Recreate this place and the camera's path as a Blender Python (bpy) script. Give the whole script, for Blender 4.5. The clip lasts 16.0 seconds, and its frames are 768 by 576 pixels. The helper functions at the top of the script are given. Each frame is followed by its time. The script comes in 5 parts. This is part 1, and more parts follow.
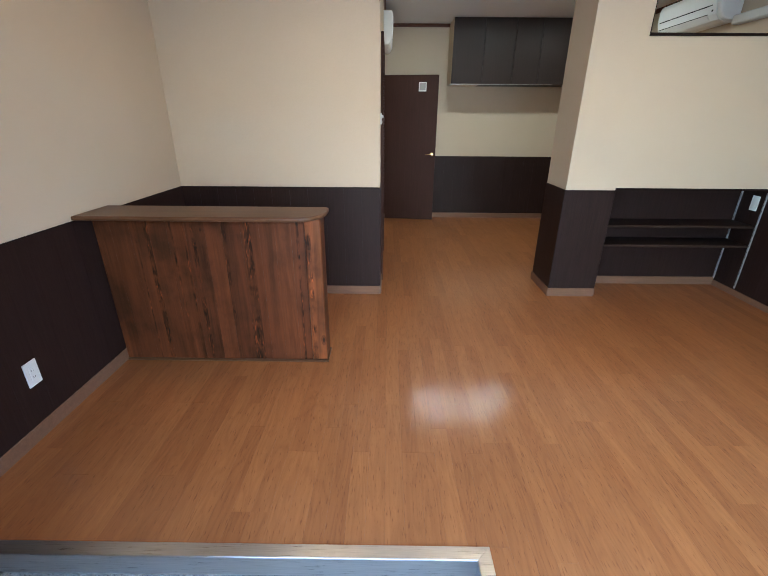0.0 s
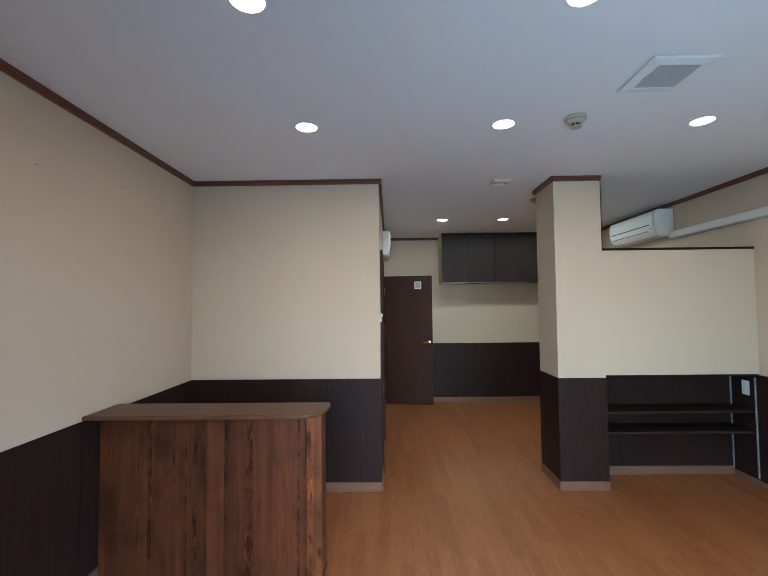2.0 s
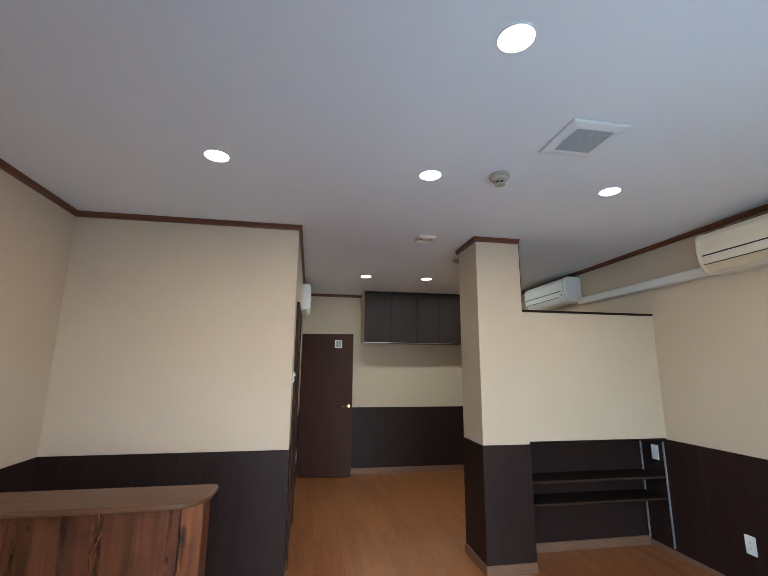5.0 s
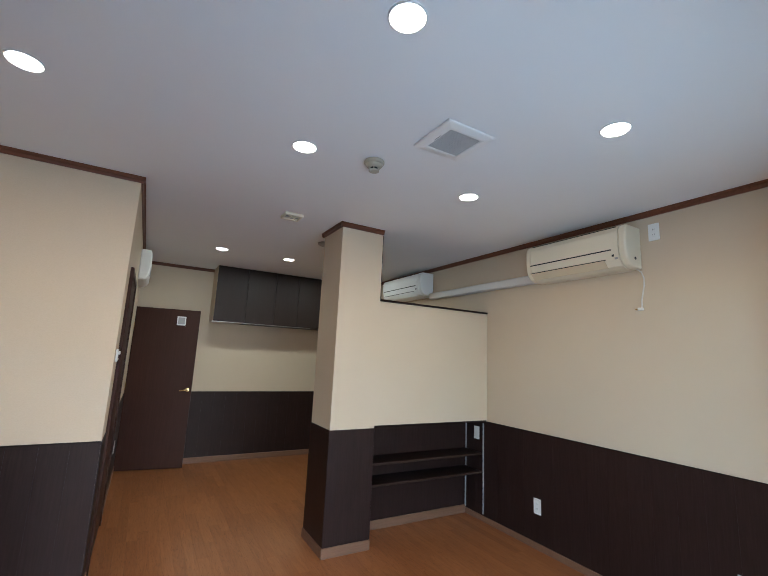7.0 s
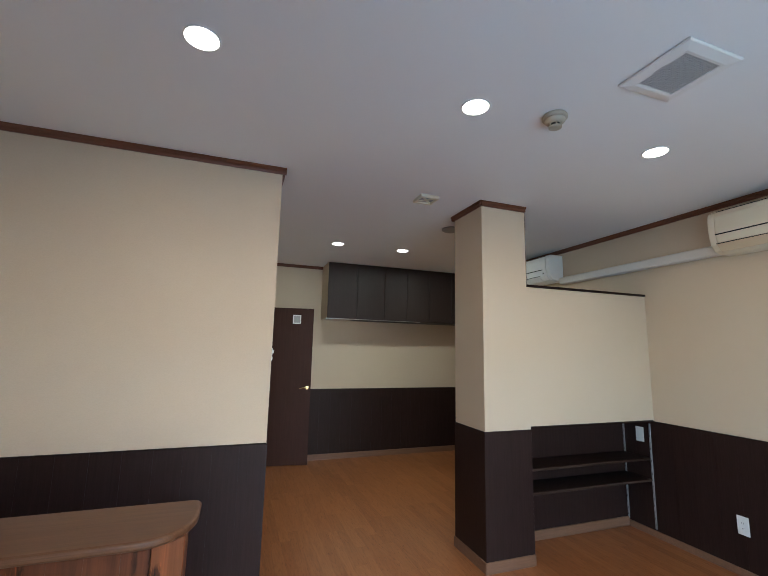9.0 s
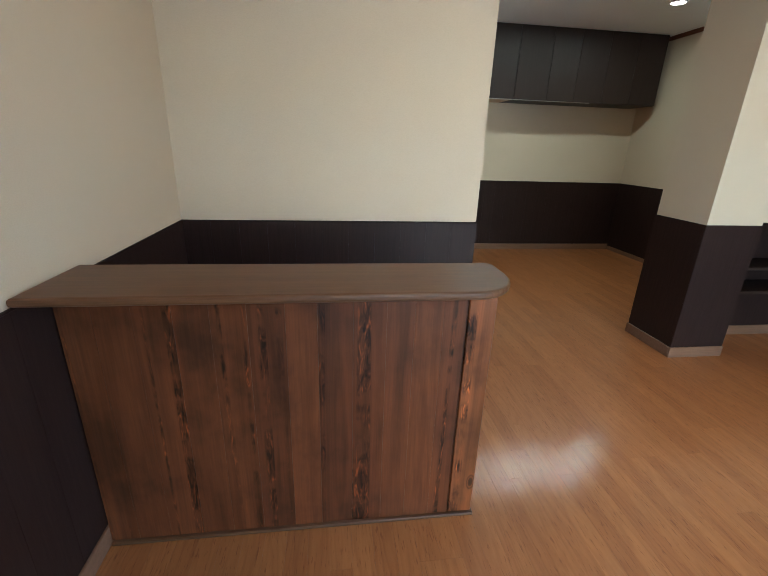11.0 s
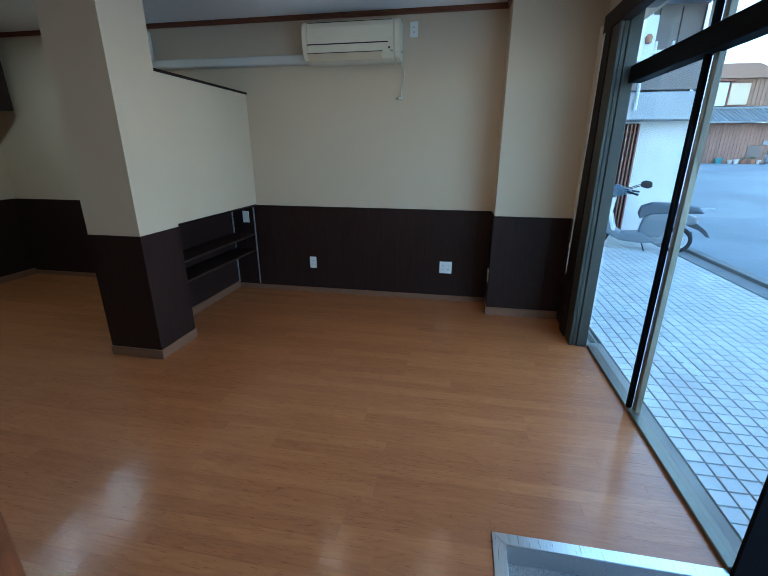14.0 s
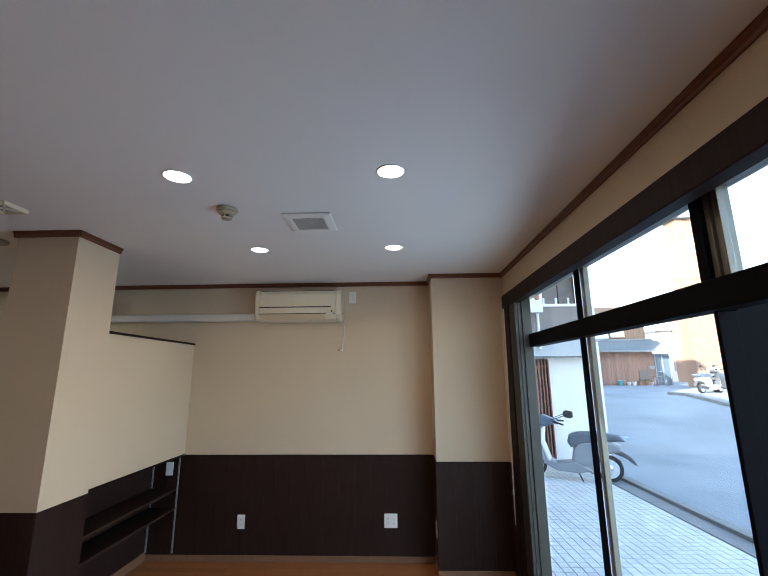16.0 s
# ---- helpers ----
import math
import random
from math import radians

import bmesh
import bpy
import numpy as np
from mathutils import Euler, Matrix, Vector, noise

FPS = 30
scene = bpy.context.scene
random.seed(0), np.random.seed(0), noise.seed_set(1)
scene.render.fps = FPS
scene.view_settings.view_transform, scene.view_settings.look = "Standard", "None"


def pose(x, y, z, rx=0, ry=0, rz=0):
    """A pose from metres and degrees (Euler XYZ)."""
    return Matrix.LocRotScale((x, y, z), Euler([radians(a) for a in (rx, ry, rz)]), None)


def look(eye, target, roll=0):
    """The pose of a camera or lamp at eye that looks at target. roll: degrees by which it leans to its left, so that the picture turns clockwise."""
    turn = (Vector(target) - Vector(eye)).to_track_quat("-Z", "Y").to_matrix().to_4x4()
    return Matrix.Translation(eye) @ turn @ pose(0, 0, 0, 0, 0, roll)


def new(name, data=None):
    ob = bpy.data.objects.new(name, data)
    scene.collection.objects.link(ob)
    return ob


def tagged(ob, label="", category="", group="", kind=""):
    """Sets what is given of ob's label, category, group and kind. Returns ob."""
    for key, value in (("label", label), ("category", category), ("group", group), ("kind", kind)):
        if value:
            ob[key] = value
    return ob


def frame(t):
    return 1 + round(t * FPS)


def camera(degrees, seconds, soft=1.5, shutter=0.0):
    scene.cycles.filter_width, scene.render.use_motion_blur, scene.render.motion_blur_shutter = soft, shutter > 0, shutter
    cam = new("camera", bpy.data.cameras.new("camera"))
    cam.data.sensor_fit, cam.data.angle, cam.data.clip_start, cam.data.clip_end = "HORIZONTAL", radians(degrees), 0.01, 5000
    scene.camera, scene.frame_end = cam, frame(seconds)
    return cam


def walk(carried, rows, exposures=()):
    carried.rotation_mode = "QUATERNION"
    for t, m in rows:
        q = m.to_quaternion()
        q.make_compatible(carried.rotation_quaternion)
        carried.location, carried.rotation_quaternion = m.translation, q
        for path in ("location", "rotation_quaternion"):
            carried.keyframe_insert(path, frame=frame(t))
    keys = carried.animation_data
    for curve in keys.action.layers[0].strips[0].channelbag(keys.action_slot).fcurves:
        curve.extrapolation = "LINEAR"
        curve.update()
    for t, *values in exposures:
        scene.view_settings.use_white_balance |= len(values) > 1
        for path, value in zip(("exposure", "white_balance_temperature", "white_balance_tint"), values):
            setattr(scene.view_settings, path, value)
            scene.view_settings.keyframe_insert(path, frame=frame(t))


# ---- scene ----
cam = camera(86.8, 16.0, soft=1.0)
PATH = [
    (0, (0.604, 0.572, 1.433), (0.59, 2.419, 0.665), 0.4),
    (0.5, (0.62, 0.521, 1.488), (0.58, 2.467, 1.026), -0.6),
    (1, (0.62, 0.487, 1.513), (0.584, 2.473, 1.278), -0.7),
    (1.5, (0.617, 0.471, 1.528), (0.587, 2.47, 1.473), -0.7),
    (2, (0.623, 0.449, 1.543), (0.597, 2.447, 1.627), -0.6),
    (2.5, (0.624, 0.445, 1.542), (0.612, 2.434, 1.755), -0.5),
    (3, (0.633, 0.454, 1.544), (0.614, 2.431, 1.843), -0.6),
    (3.2, (0.637, 0.455, 1.542), (0.62, 2.427, 1.877), -0.6),
    (5.3, (0.69, 0.759, 1.512), (1.197, 2.654, 1.901), 0.5),
    (5.5, (0.707, 0.771, 1.511), (1.339, 2.629, 1.894), 0.6),
    (6, (0.739, 0.783, 1.53), (1.587, 2.554, 1.909), 1.5),
    (6.5, (0.731, 0.783, 1.522), (1.687, 2.503, 1.881), 2.9),
    (7, (0.701, 0.819, 1.508), (1.679, 2.531, 1.841), 2.7),
    (7.5, (0.638, 0.983, 1.507), (1.588, 2.714, 1.824), 1.7),
    (8, (0.568, 1.146, 1.507), (1.469, 2.903, 1.82), -0.0),
    (8.5, (0.506, 1.209, 1.499), (1.343, 3.001, 1.791), -0.7),
    (9, (0.336, 1.325, 1.483), (1.0, 3.188, 1.78), 1.2),
    (9.5, (0.123, 1.451, 1.488), (0.508, 3.398, 1.737), 1.3),
    (9.7, (0.027, 1.492, 1.464), (0.284, 3.469, 1.617), 1.6),
    (11.8, (-0.31, 1.778, 1.299), (-0.001, 3.503, 0.335), 0.9),
    (12, (-0.271, 1.82, 1.296), (0.311, 3.456, 0.302), 1.0),
    (12.5, (-0.23, 1.864, 1.358), (1.002, 3.05, 0.322), 1.6),
    (13, (-0.264, 1.773, 1.391), (1.308, 2.503, 0.392), 0.6),
    (13.5, (-0.294, 1.747, 1.402), (1.405, 2.239, 0.468), -0.5),
    (14, (-0.323, 1.777, 1.47), (1.539, 2.125, 0.83), 0.1),
    (14.1, (-0.33, 1.78, 1.485), (1.563, 2.102, 0.924), 0.1),
    (14.2, (-0.343, 1.765, 1.503), (1.578, 2.068, 1.034), 0.5),
    (14.5, (-0.391, 1.761, 1.587), (1.579, 2.011, 1.353), 0.4),
    (15, (-0.411, 1.752, 1.633), (1.581, 1.928, 1.675), -0.0),
    (15.5, (-0.431, 1.761, 1.664), (1.551, 1.871, 1.912), -0.5),
    (16, (-0.442, 1.8, 1.686), (1.514, 1.867, 2.099), -0.4),
]
EXPOSURES = [(0.0, 3.65, 6000, 8), (1.0, 3.55, 5800, 6), (2.0, 3.4, 5650, 5), (3.0, 3.4, 5800, 6), (5.5, 3.45, 6050, 9), (6.5, 3.45, 6000, 9), (9.5, 3.37, 6000, 8), (12.0, 3.72, 5600, -5), (12.5, 3.65, 5150, -8), (13.0, 3.4, 4450, -12), (13.5, 2.72, 4650, -7), (14.5, 2.7, 5300, 0), (15.0, 2.85, 5700, 5), (16.0, 3.02, 6250, 10)]
walk(cam, [(t, look(eye, target, roll)) for t, eye, target, roll in PATH], EXPOSURES)


# ---- world, sun, lamps ----
world = bpy.data.worlds.new("sky_world")
world.use_nodes = True
scene.world = world
wn = world.node_tree
sky = wn.nodes.new("ShaderNodeTexSky")
sky.sky_type, sky.sun_disc = "NISHITA", False
sky.dust_density = 0.8
sky.sun_elevation, sky.sun_rotation = radians(28), radians(315)
wn.nodes["Background"].inputs["Strength"].default_value = 0.15
wn.links.new(sky.outputs[0], wn.nodes["Background"].inputs["Color"])

sun_data = bpy.data.lights.new("sun", "SUN")
sun_data.energy, sun_data.angle, sun_data.color = 3.0, radians(0.5), (1.0, 0.94, 0.85)
sun = new("sun", sun_data)
sun.matrix_world = look((0, 0, 20), (7.0, -7.0, 14.7))

daylight = bpy.data.lights.new("window_daylight", "AREA")
daylight.shape, daylight.size, daylight.size_y, daylight.energy, daylight.color = "RECTANGLE", 1.75, 2.00, 2.7, (0.64, 0.85, 1.0)
new("window_daylight", daylight).matrix_world = look((1.90, 0.64, 1.17), (2.30, 3.0, 0.62))

LAMP_W, LAMP_COLOR, KITCHEN_W, KITCHEN_COLOR = 0.29, (1.0, 0.69, 0.39), 0.62, (0.91, 1.0, 0.90)


# ---- materials ----
def mat(name, rgb, rough=0.6, metal=0.0, spec=0.5):
    m = bpy.data.materials.new(name)
    m.use_nodes = True
    b = m.node_tree.nodes["Principled BSDF"]
    b.inputs["Base Color"].default_value = (*rgb, 1)
    b.inputs["Roughness"].default_value = rough
    b.inputs["Metallic"].default_value = metal
    b.inputs["Specular IOR Level"].default_value = spec
    return m


def nodes_of(m):
    return m.node_tree.nodes, m.node_tree.links, m.node_tree.nodes["Principled BSDF"]


def coords(m, scale=(1, 1, 1), per_object=False):
    n, l, b = nodes_of(m)
    tc, mp = n.new("ShaderNodeTexCoord"), n.new("ShaderNodeMapping")
    mp.inputs["Scale"].default_value = scale
    l.new(tc.outputs["Object"], mp.inputs["Vector"])
    if per_object:
        info, mul = n.new("ShaderNodeObjectInfo"), n.new("ShaderNodeVectorMath")
        mul.operation = "SCALE"
        mul.inputs[0].default_value = (37.0, 19.0, 53.0)
        l.new(info.outputs["Random"], mul.inputs["Scale"])
        l.new(mul.outputs[0], mp.inputs["Location"])
    return mp.outputs[0]


def noise_of(m, vec, scale, detail=4.0, rough=0.55, distortion=0.0):
    n, l, b = nodes_of(m)
    t = n.new("ShaderNodeTexNoise")
    t.inputs["Scale"].default_value, t.inputs["Detail"].default_value = scale, detail
    t.inputs["Roughness"].default_value, t.inputs["Distortion"].default_value = rough, distortion
    l.new(vec, t.inputs["Vector"])
    return t.outputs["Fac"]


def ramp(m, fac, stops):
    n, l, b = nodes_of(m)
    r = n.new("ShaderNodeValToRGB")
    while len(r.color_ramp.elements) < len(stops):
        r.color_ramp.elements.new(0.5)
    for e, (p, c) in zip(r.color_ramp.elements, stops):
        e.position, e.color = p, (*c, 1) if len(c) == 3 else c
    l.new(fac, r.inputs["Fac"])
    return r.outputs["Color"]


def mixed(m, a, b_, fac, kind="MIX"):
    n, l, b = nodes_of(m)
    x = n.new("ShaderNodeMix")
    x.data_type, x.blend_type = "RGBA", kind
    for value, socket in ((a, x.inputs[6]), (b_, x.inputs[7]), (fac, x.inputs[0])):
        if isinstance(value, (int, float)):
            socket.default_value = value
        elif isinstance(value, tuple):
            socket.default_value = (*value, 1)
        else:
            l.new(value, socket)
    return x.outputs[2]


def bump(m, height, strength=0.2, distance=0.002):
    n, l, b = nodes_of(m)
    u = n.new("ShaderNodeBump")
    u.inputs["Strength"].default_value, u.inputs["Distance"].default_value = strength, distance
    l.new(height, u.inputs["Height"])
    l.new(u.outputs[0], b.inputs["Normal"])


def base(m, colour):
    n, l, b = nodes_of(m)
    l.new(colour, b.inputs["Base Color"])


def gloss(m, fac, low, high):
    n, l, b = nodes_of(m)
    r = n.new("ShaderNodeMapRange")
    r.inputs["To Min"].default_value, r.inputs["To Max"].default_value = low, high
    l.new(fac, r.inputs["Value"])
    l.new(r.outputs[0], b.inputs["Roughness"])


def dark(c, k):
    return tuple(v * k for v in c)


def plain(name, rgb, rough, metal=0.0, grain=60.0, vary=0.12, relief=0.1, spec=0.5):
    """A painted, moulded or cast surface with slight grain and larger blotches."""
    m = mat(name, rgb, rough, metal, spec)
    v = coords(m)
    big, fine = noise_of(m, v, 2.3, 3), noise_of(m, v, grain, 4)
    c = ramp(m, big, [(0.3, dark(rgb, 1 - vary)), (0.7, rgb)])
    base(m, c)
    gloss(m, fine, max(rough - 0.08, 0.02), min(rough + 0.1, 1))
    bump(m, fine, relief, 0.001)
    return m


def wallpaper():
    rgb = (0.60, 0.492, 0.366)
    m = mat("cream_wallpaper", rgb, 0.85, spec=0.25)
    v = coords(m)
    blotch = noise_of(m, v, 1.1, 4)
    weave = noise_of(m, coords(m, (1, 1, 2.4)), 150, 3, 0.6)
    c = ramp(m, blotch, [(0.25, (0.57, 0.466, 0.345)), (0.75, rgb)])
    base(m, mixed(m, c, ramp(m, weave, [(0.3, (0.86, 0.86, 0.86)), (0.6, (1, 1, 1))]), 0.35, "MULTIPLY"))
    bump(m, weave, 0.35, 0.0015)
    return m


def ceiling_paper():
    m = mat("white_ceiling_paper", (0.82, 0.825, 0.83), 0.9, spec=0.2)
    v = coords(m)
    fine = noise_of(m, v, 190, 3)
    base(m, ramp(m, noise_of(m, v, 0.9, 4), [(0.3, (0.80, 0.803, 0.803)), (0.7, (0.82, 0.823, 0.823))]))
    bump(m, fine, 0.3, 0.001)
    return m


def wood(name, a, b_, rough, along="z", scale=1.0, streak=0.55, spec=0.45, per_object=False, vary=0.0):
    """Straight-grained wood or wood print: streaks along one axis."""
    m = mat(name, a, rough, spec=spec)
    stretch = {"x": (0.6, 14, 14), "y": (14, 0.6, 14), "z": (14, 14, 0.6)}[along]
    v = coords(m, tuple(s * scale for s in stretch), per_object)
    grain = noise_of(m, v, 4.0, 6, 0.65, 0.6)
    fine = noise_of(m, v, 22.0, 3, 0.6)
    broad = noise_of(m, coords(m, (1, 1, 1), per_object), 1.4, 3)
    c = ramp(m, grain, [(0.32, a), (0.68, b_)])
    c = mixed(m, c, ramp(m, fine, [(0.35, (0.62, 0.62, 0.62)), (0.6, (1, 1, 1))]), streak, "MULTIPLY")
    c = mixed(m, c, ramp(m, broad, [(0.3, (0.8, 0.8, 0.8)), (0.7, (1.08, 1.08, 1.08))]), 0.5, "MULTIPLY")
    if vary:
        n, l, b = nodes_of(m)
        info = n.new("ShaderNodeObjectInfo")
        c = mixed(m, c, ramp(m, info.outputs["Random"], [(0.0, (1 - vary,) * 3), (1.0, (1 + vary * 0.5,) * 3)]), 1.0, "MULTIPLY")
    base(m, c)
    gloss(m, broad, rough - 0.06, rough + 0.08)
    bump(m, fine, 0.15, 0.0006)
    return m


def floor_planks(name, per_island=False):
    """Warm brown printed oak, one tone a plank, with cathedral grain and worn gloss."""
    m = mat(name, (0.42, 0.21, 0.095), 0.34, spec=0.5)
    n, l, b = nodes_of(m)
    if per_island:
        info = n.new("ShaderNodeNewGeometry")
        rnd = info.outputs["Random Per Island"]
    else:
        info = n.new("ShaderNodeObjectInfo")
        rnd = info.outputs["Random"]
    tc, mp, mul = n.new("ShaderNodeTexCoord"), n.new("ShaderNodeMapping"), n.new("ShaderNodeVectorMath")
    geo = n.new("ShaderNodeNewGeometry")
    mul.operation = "SCALE"
    mul.inputs[0].default_value = (17.0, 29.0, 5.0)
    l.new(rnd, mul.inputs["Scale"])
    l.new(mul.outputs[0], mp.inputs["Location"])
    l.new(geo.outputs["Position"], mp.inputs["Vector"])
    mp.inputs["Scale"].default_value = (16, 1.6, 16)
    v = mp.outputs[0]
    grain = noise_of(m, v, 1.6, 5, 0.6, 1.6)
    field = noise_of(m, v, 0.42, 2.0, 0.5)
    times, sine, shift = n.new("ShaderNodeMath"), n.new("ShaderNodeMath"), n.new("ShaderNodeMath")
    times.operation, sine.operation, shift.operation = "MULTIPLY", "SINE", "MULTIPLY_ADD"
    times.inputs[1].default_value, shift.inputs[1].default_value, shift.inputs[2].default_value = 120.0, 0.5, 0.5
    l.new(field, times.inputs[0])
    l.new(times.outputs[0], sine.inputs[0])
    l.new(sine.outputs[0], shift.inputs[0])
    rings = shift.outputs[0]
    tone = ramp(m, rnd, [(0.0, (0.340, 0.121, 0.039)), (0.5, (0.380, 0.140, 0.046)), (1.0, (0.420, 0.159, 0.053))])
    c = mixed(m, tone, ramp(m, rings, [(0.0, (0.66, 0.60, 0.56)), (0.45, (1, 1, 1))]), 0.24, "MULTIPLY")
    c = mixed(m, c, ramp(m, grain, [(0.3, (0.80, 0.78, 0.75)), (0.7, (1.06, 1.06, 1.06))]), 0.8, "MULTIPLY")
    strokes = noise_of(m, v, 13.0, 2, 0.5)
    c = mixed(m, c, ramp(m, strokes, [(0.30, (0.55, 0.47, 0.42)), (0.39, (1, 1, 1))]), 0.7, "MULTIPLY")
    base(m, c)
    worn = noise_of(m, geo.outputs["Position"], 2.2, 5, 0.65)
    gloss(m, worn, 0.38, 0.5)
    b.inputs["Coat Weight"].default_value, b.inputs["Coat Roughness"].default_value, b.inputs["Specular IOR Level"].default_value = 0.68, 0.13, 0.3
    wavy = noise_of(m, geo.outputs["Position"], 27.0, 4, 0.65)
    pores = noise_of(m, v, 9.0, 3, 0.6)
    mixh = mixed(m, mixed(m, wavy, rings, 0.2), pores, 0.3)
    bump(m, mixh, 0.65, 0.0026)
    l.new(b.inputs["Normal"].links[0].from_socket, b.inputs["Coat Normal"])
    return m


def cedar(name, low, high, knots, knot_depth):
    """Dark-stained cedar boards: soft mottling, burnt knotty seams with bright flecks, round knots, scuffs near the floor."""
    m = mat(name, high, 0.42, spec=0.22)
    n, l, b = nodes_of(m)
    grain = noise_of(m, coords(m, (9, 9, 0.5), True), 2.0, 5, 0.6, 0.8)
    fine = noise_of(m, coords(m, (70, 70, 2.2), True), 3.0, 4)
    streak = noise_of(m, coords(m, (13, 13, 0.16), True), 1.3, 2)
    breaks = noise_of(m, coords(m, (3, 3, 5.5), True), 1.3, 3, 0.6, 0.6)
    fleck = noise_of(m, coords(m, (46, 46, 9), True), 1.3, 4, 0.6, 1.3)
    smear = noise_of(m, coords(m, (2.4, 2.4, 1.9)), 1.7, 4, 0.6)
    vo = n.new("ShaderNodeTexVoronoi")
    vo.inputs["Scale"].default_value = knots
    apart, flat = n.new("ShaderNodeSeparateXYZ"), n.new("ShaderNodeCombineXYZ")
    vo.voronoi_dimensions = "2D"
    l.new(coords(m, (2.2, 2.2, 1.0), True), apart.inputs[0])
    l.new(apart.outputs["X"], flat.inputs["X"])
    l.new(apart.outputs["Z"], flat.inputs["Y"])
    l.new(flat.outputs[0], vo.inputs["Vector"])
    info = n.new("ShaderNodeObjectInfo")
    tone = ramp(m, info.outputs["Random"], [(0.0, low), (1.0, high)])
    c = mixed(m, tone, ramp(m, grain, [(0.30, (0.55, 0.52, 0.50)), (0.5, (0.92, 0.92, 0.92)), (0.72, (1.30, 1.22, 1.12))]), 0.9, "MULTIPLY")
    c = mixed(m, c, ramp(m, smear, [(0.34, (0.42, 0.45, 0.50)), (0.50, (0.95, 0.95, 0.95)), (0.66, (1.18, 1.14, 1.06))]), 0.85, "MULTIPLY")
    c = mixed(m, c, ramp(m, fine, [(0.35, (0.7, 0.7, 0.7)), (0.6, (1.03, 1.03, 1.03))]), 0.45, "MULTIPLY")
    marks = ramp(m, fleck, [(0.36, (0.10, 0.08, 0.08)), (0.47, (0.40, 0.36, 0.36)), (0.58, (0.9, 0.85, 0.8)), (0.68, (2.9, 2.2, 1.4))])
    band = ramp(m, streak, [(0.560, (0, 0, 0)), (0.61, (1, 1, 1))])
    gaps = ramp(m, breaks, [(0.40, (0.12, 0.12, 0.12)), (0.54, (1, 1, 1))])
    c = mixed(m, c, mixed(m, c, marks, 1.0, "MULTIPLY"), mixed(m, band, gaps, 1.0, "MULTIPLY"))
    rings = ramp(m, vo.outputs["Distance"], [(0.03, (0.06, 0.05, 0.05)), (0.075, (0.25, 0.22, 0.21)), (0.10, (0.9, 0.85, 0.8)), (0.125, (0.35, 0.32, 0.30)), (0.16, (1, 1, 1))])
    base(m, mixed(m, c, rings, knot_depth, "MULTIPLY"))
    gloss(m, grain, 0.34, 0.52)
    bump(m, fine, 0.25, 0.0008)
    return m


def pebble():
    m = mat("washed_pebble_concrete", (0.4, 0.4, 0.4), 0.8)
    n, l, b = nodes_of(m)
    vo = n.new("ShaderNodeTexVoronoi")
    vo.inputs["Scale"].default_value = 130
    v = coords(m)
    l.new(v, vo.inputs["Vector"])
    c = ramp(m, noise_of(m, v, 150, 3, 0.6, 1.4), [(0.32, (0.07, 0.07, 0.07)), (0.45, (0.25, 0.245, 0.24)), (0.66, (0.40, 0.39, 0.37))])
    base(m, mixed(m, c, ramp(m, noise_of(m, v, 3, 3), [(0.3, (0.8, 0.8, 0.8)), (0.7, (1.05, 1.05, 1.05))]), 0.6, "MULTIPLY"))
    bump(m, vo.outputs["Distance"], 0.6, 0.004)
    return m


def brushed(name, rgb, rough):
    m = mat(name, rgb, rough, 1.0)
    fine = noise_of(m, coords(m, (2, 60, 60)), 6, 4)
    base(m, ramp(m, fine, [(0.3, dark(rgb, 0.8)), (0.7, rgb)]))
    gloss(m, fine, rough - 0.07, rough + 0.12)
    return m


def glass():
    m = mat("window_glass", (0.93, 0.97, 0.97), 0.0)
    n, l, b = nodes_of(m)
    n.remove(b)
    out = n["Material Output"]
    clear, shine, mixer = n.new("ShaderNodeBsdfTransparent"), n.new("ShaderNodeBsdfGlossy"), n.new("ShaderNodeMixShader")
    clear.inputs["Color"].default_value = (0.95, 0.98, 0.975, 1)
    shine.inputs["Roughness"].default_value = 0.01
    mixer.inputs[0].default_value = 0.05
    l.new(clear.outputs[0], mixer.inputs[1])
    l.new(shine.outputs[0], mixer.inputs[2])
    l.new(mixer.outputs[0], out.inputs["Surface"])
    return m


def glowing(name, rgb, strength):
    m = mat(name, rgb, 0.5)
    n, l, b = nodes_of(m)
    b.inputs["Emission Color"].default_value = (*rgb, 1)
    b.inputs["Emission Strength"].default_value = strength
    return m


def asphalt():
    m = mat("asphalt", (0.06, 0.06, 0.062), 0.85)
    v = coords(m)
    fine = noise_of(m, v, 60, 4, 0.7)
    big = noise_of(m, v, 0.35, 5, 0.6)
    c = ramp(m, fine, [(0.3, (0.22, 0.25, 0.265)), (0.7, (0.30, 0.335, 0.355))])
    base(m, mixed(m, c, ramp(m, big, [(0.35, (0.75, 0.75, 0.75)), (0.65, (1.15, 1.15, 1.15))]), 0.8, "MULTIPLY"))
    bump(m, fine, 0.5, 0.004)
    return m


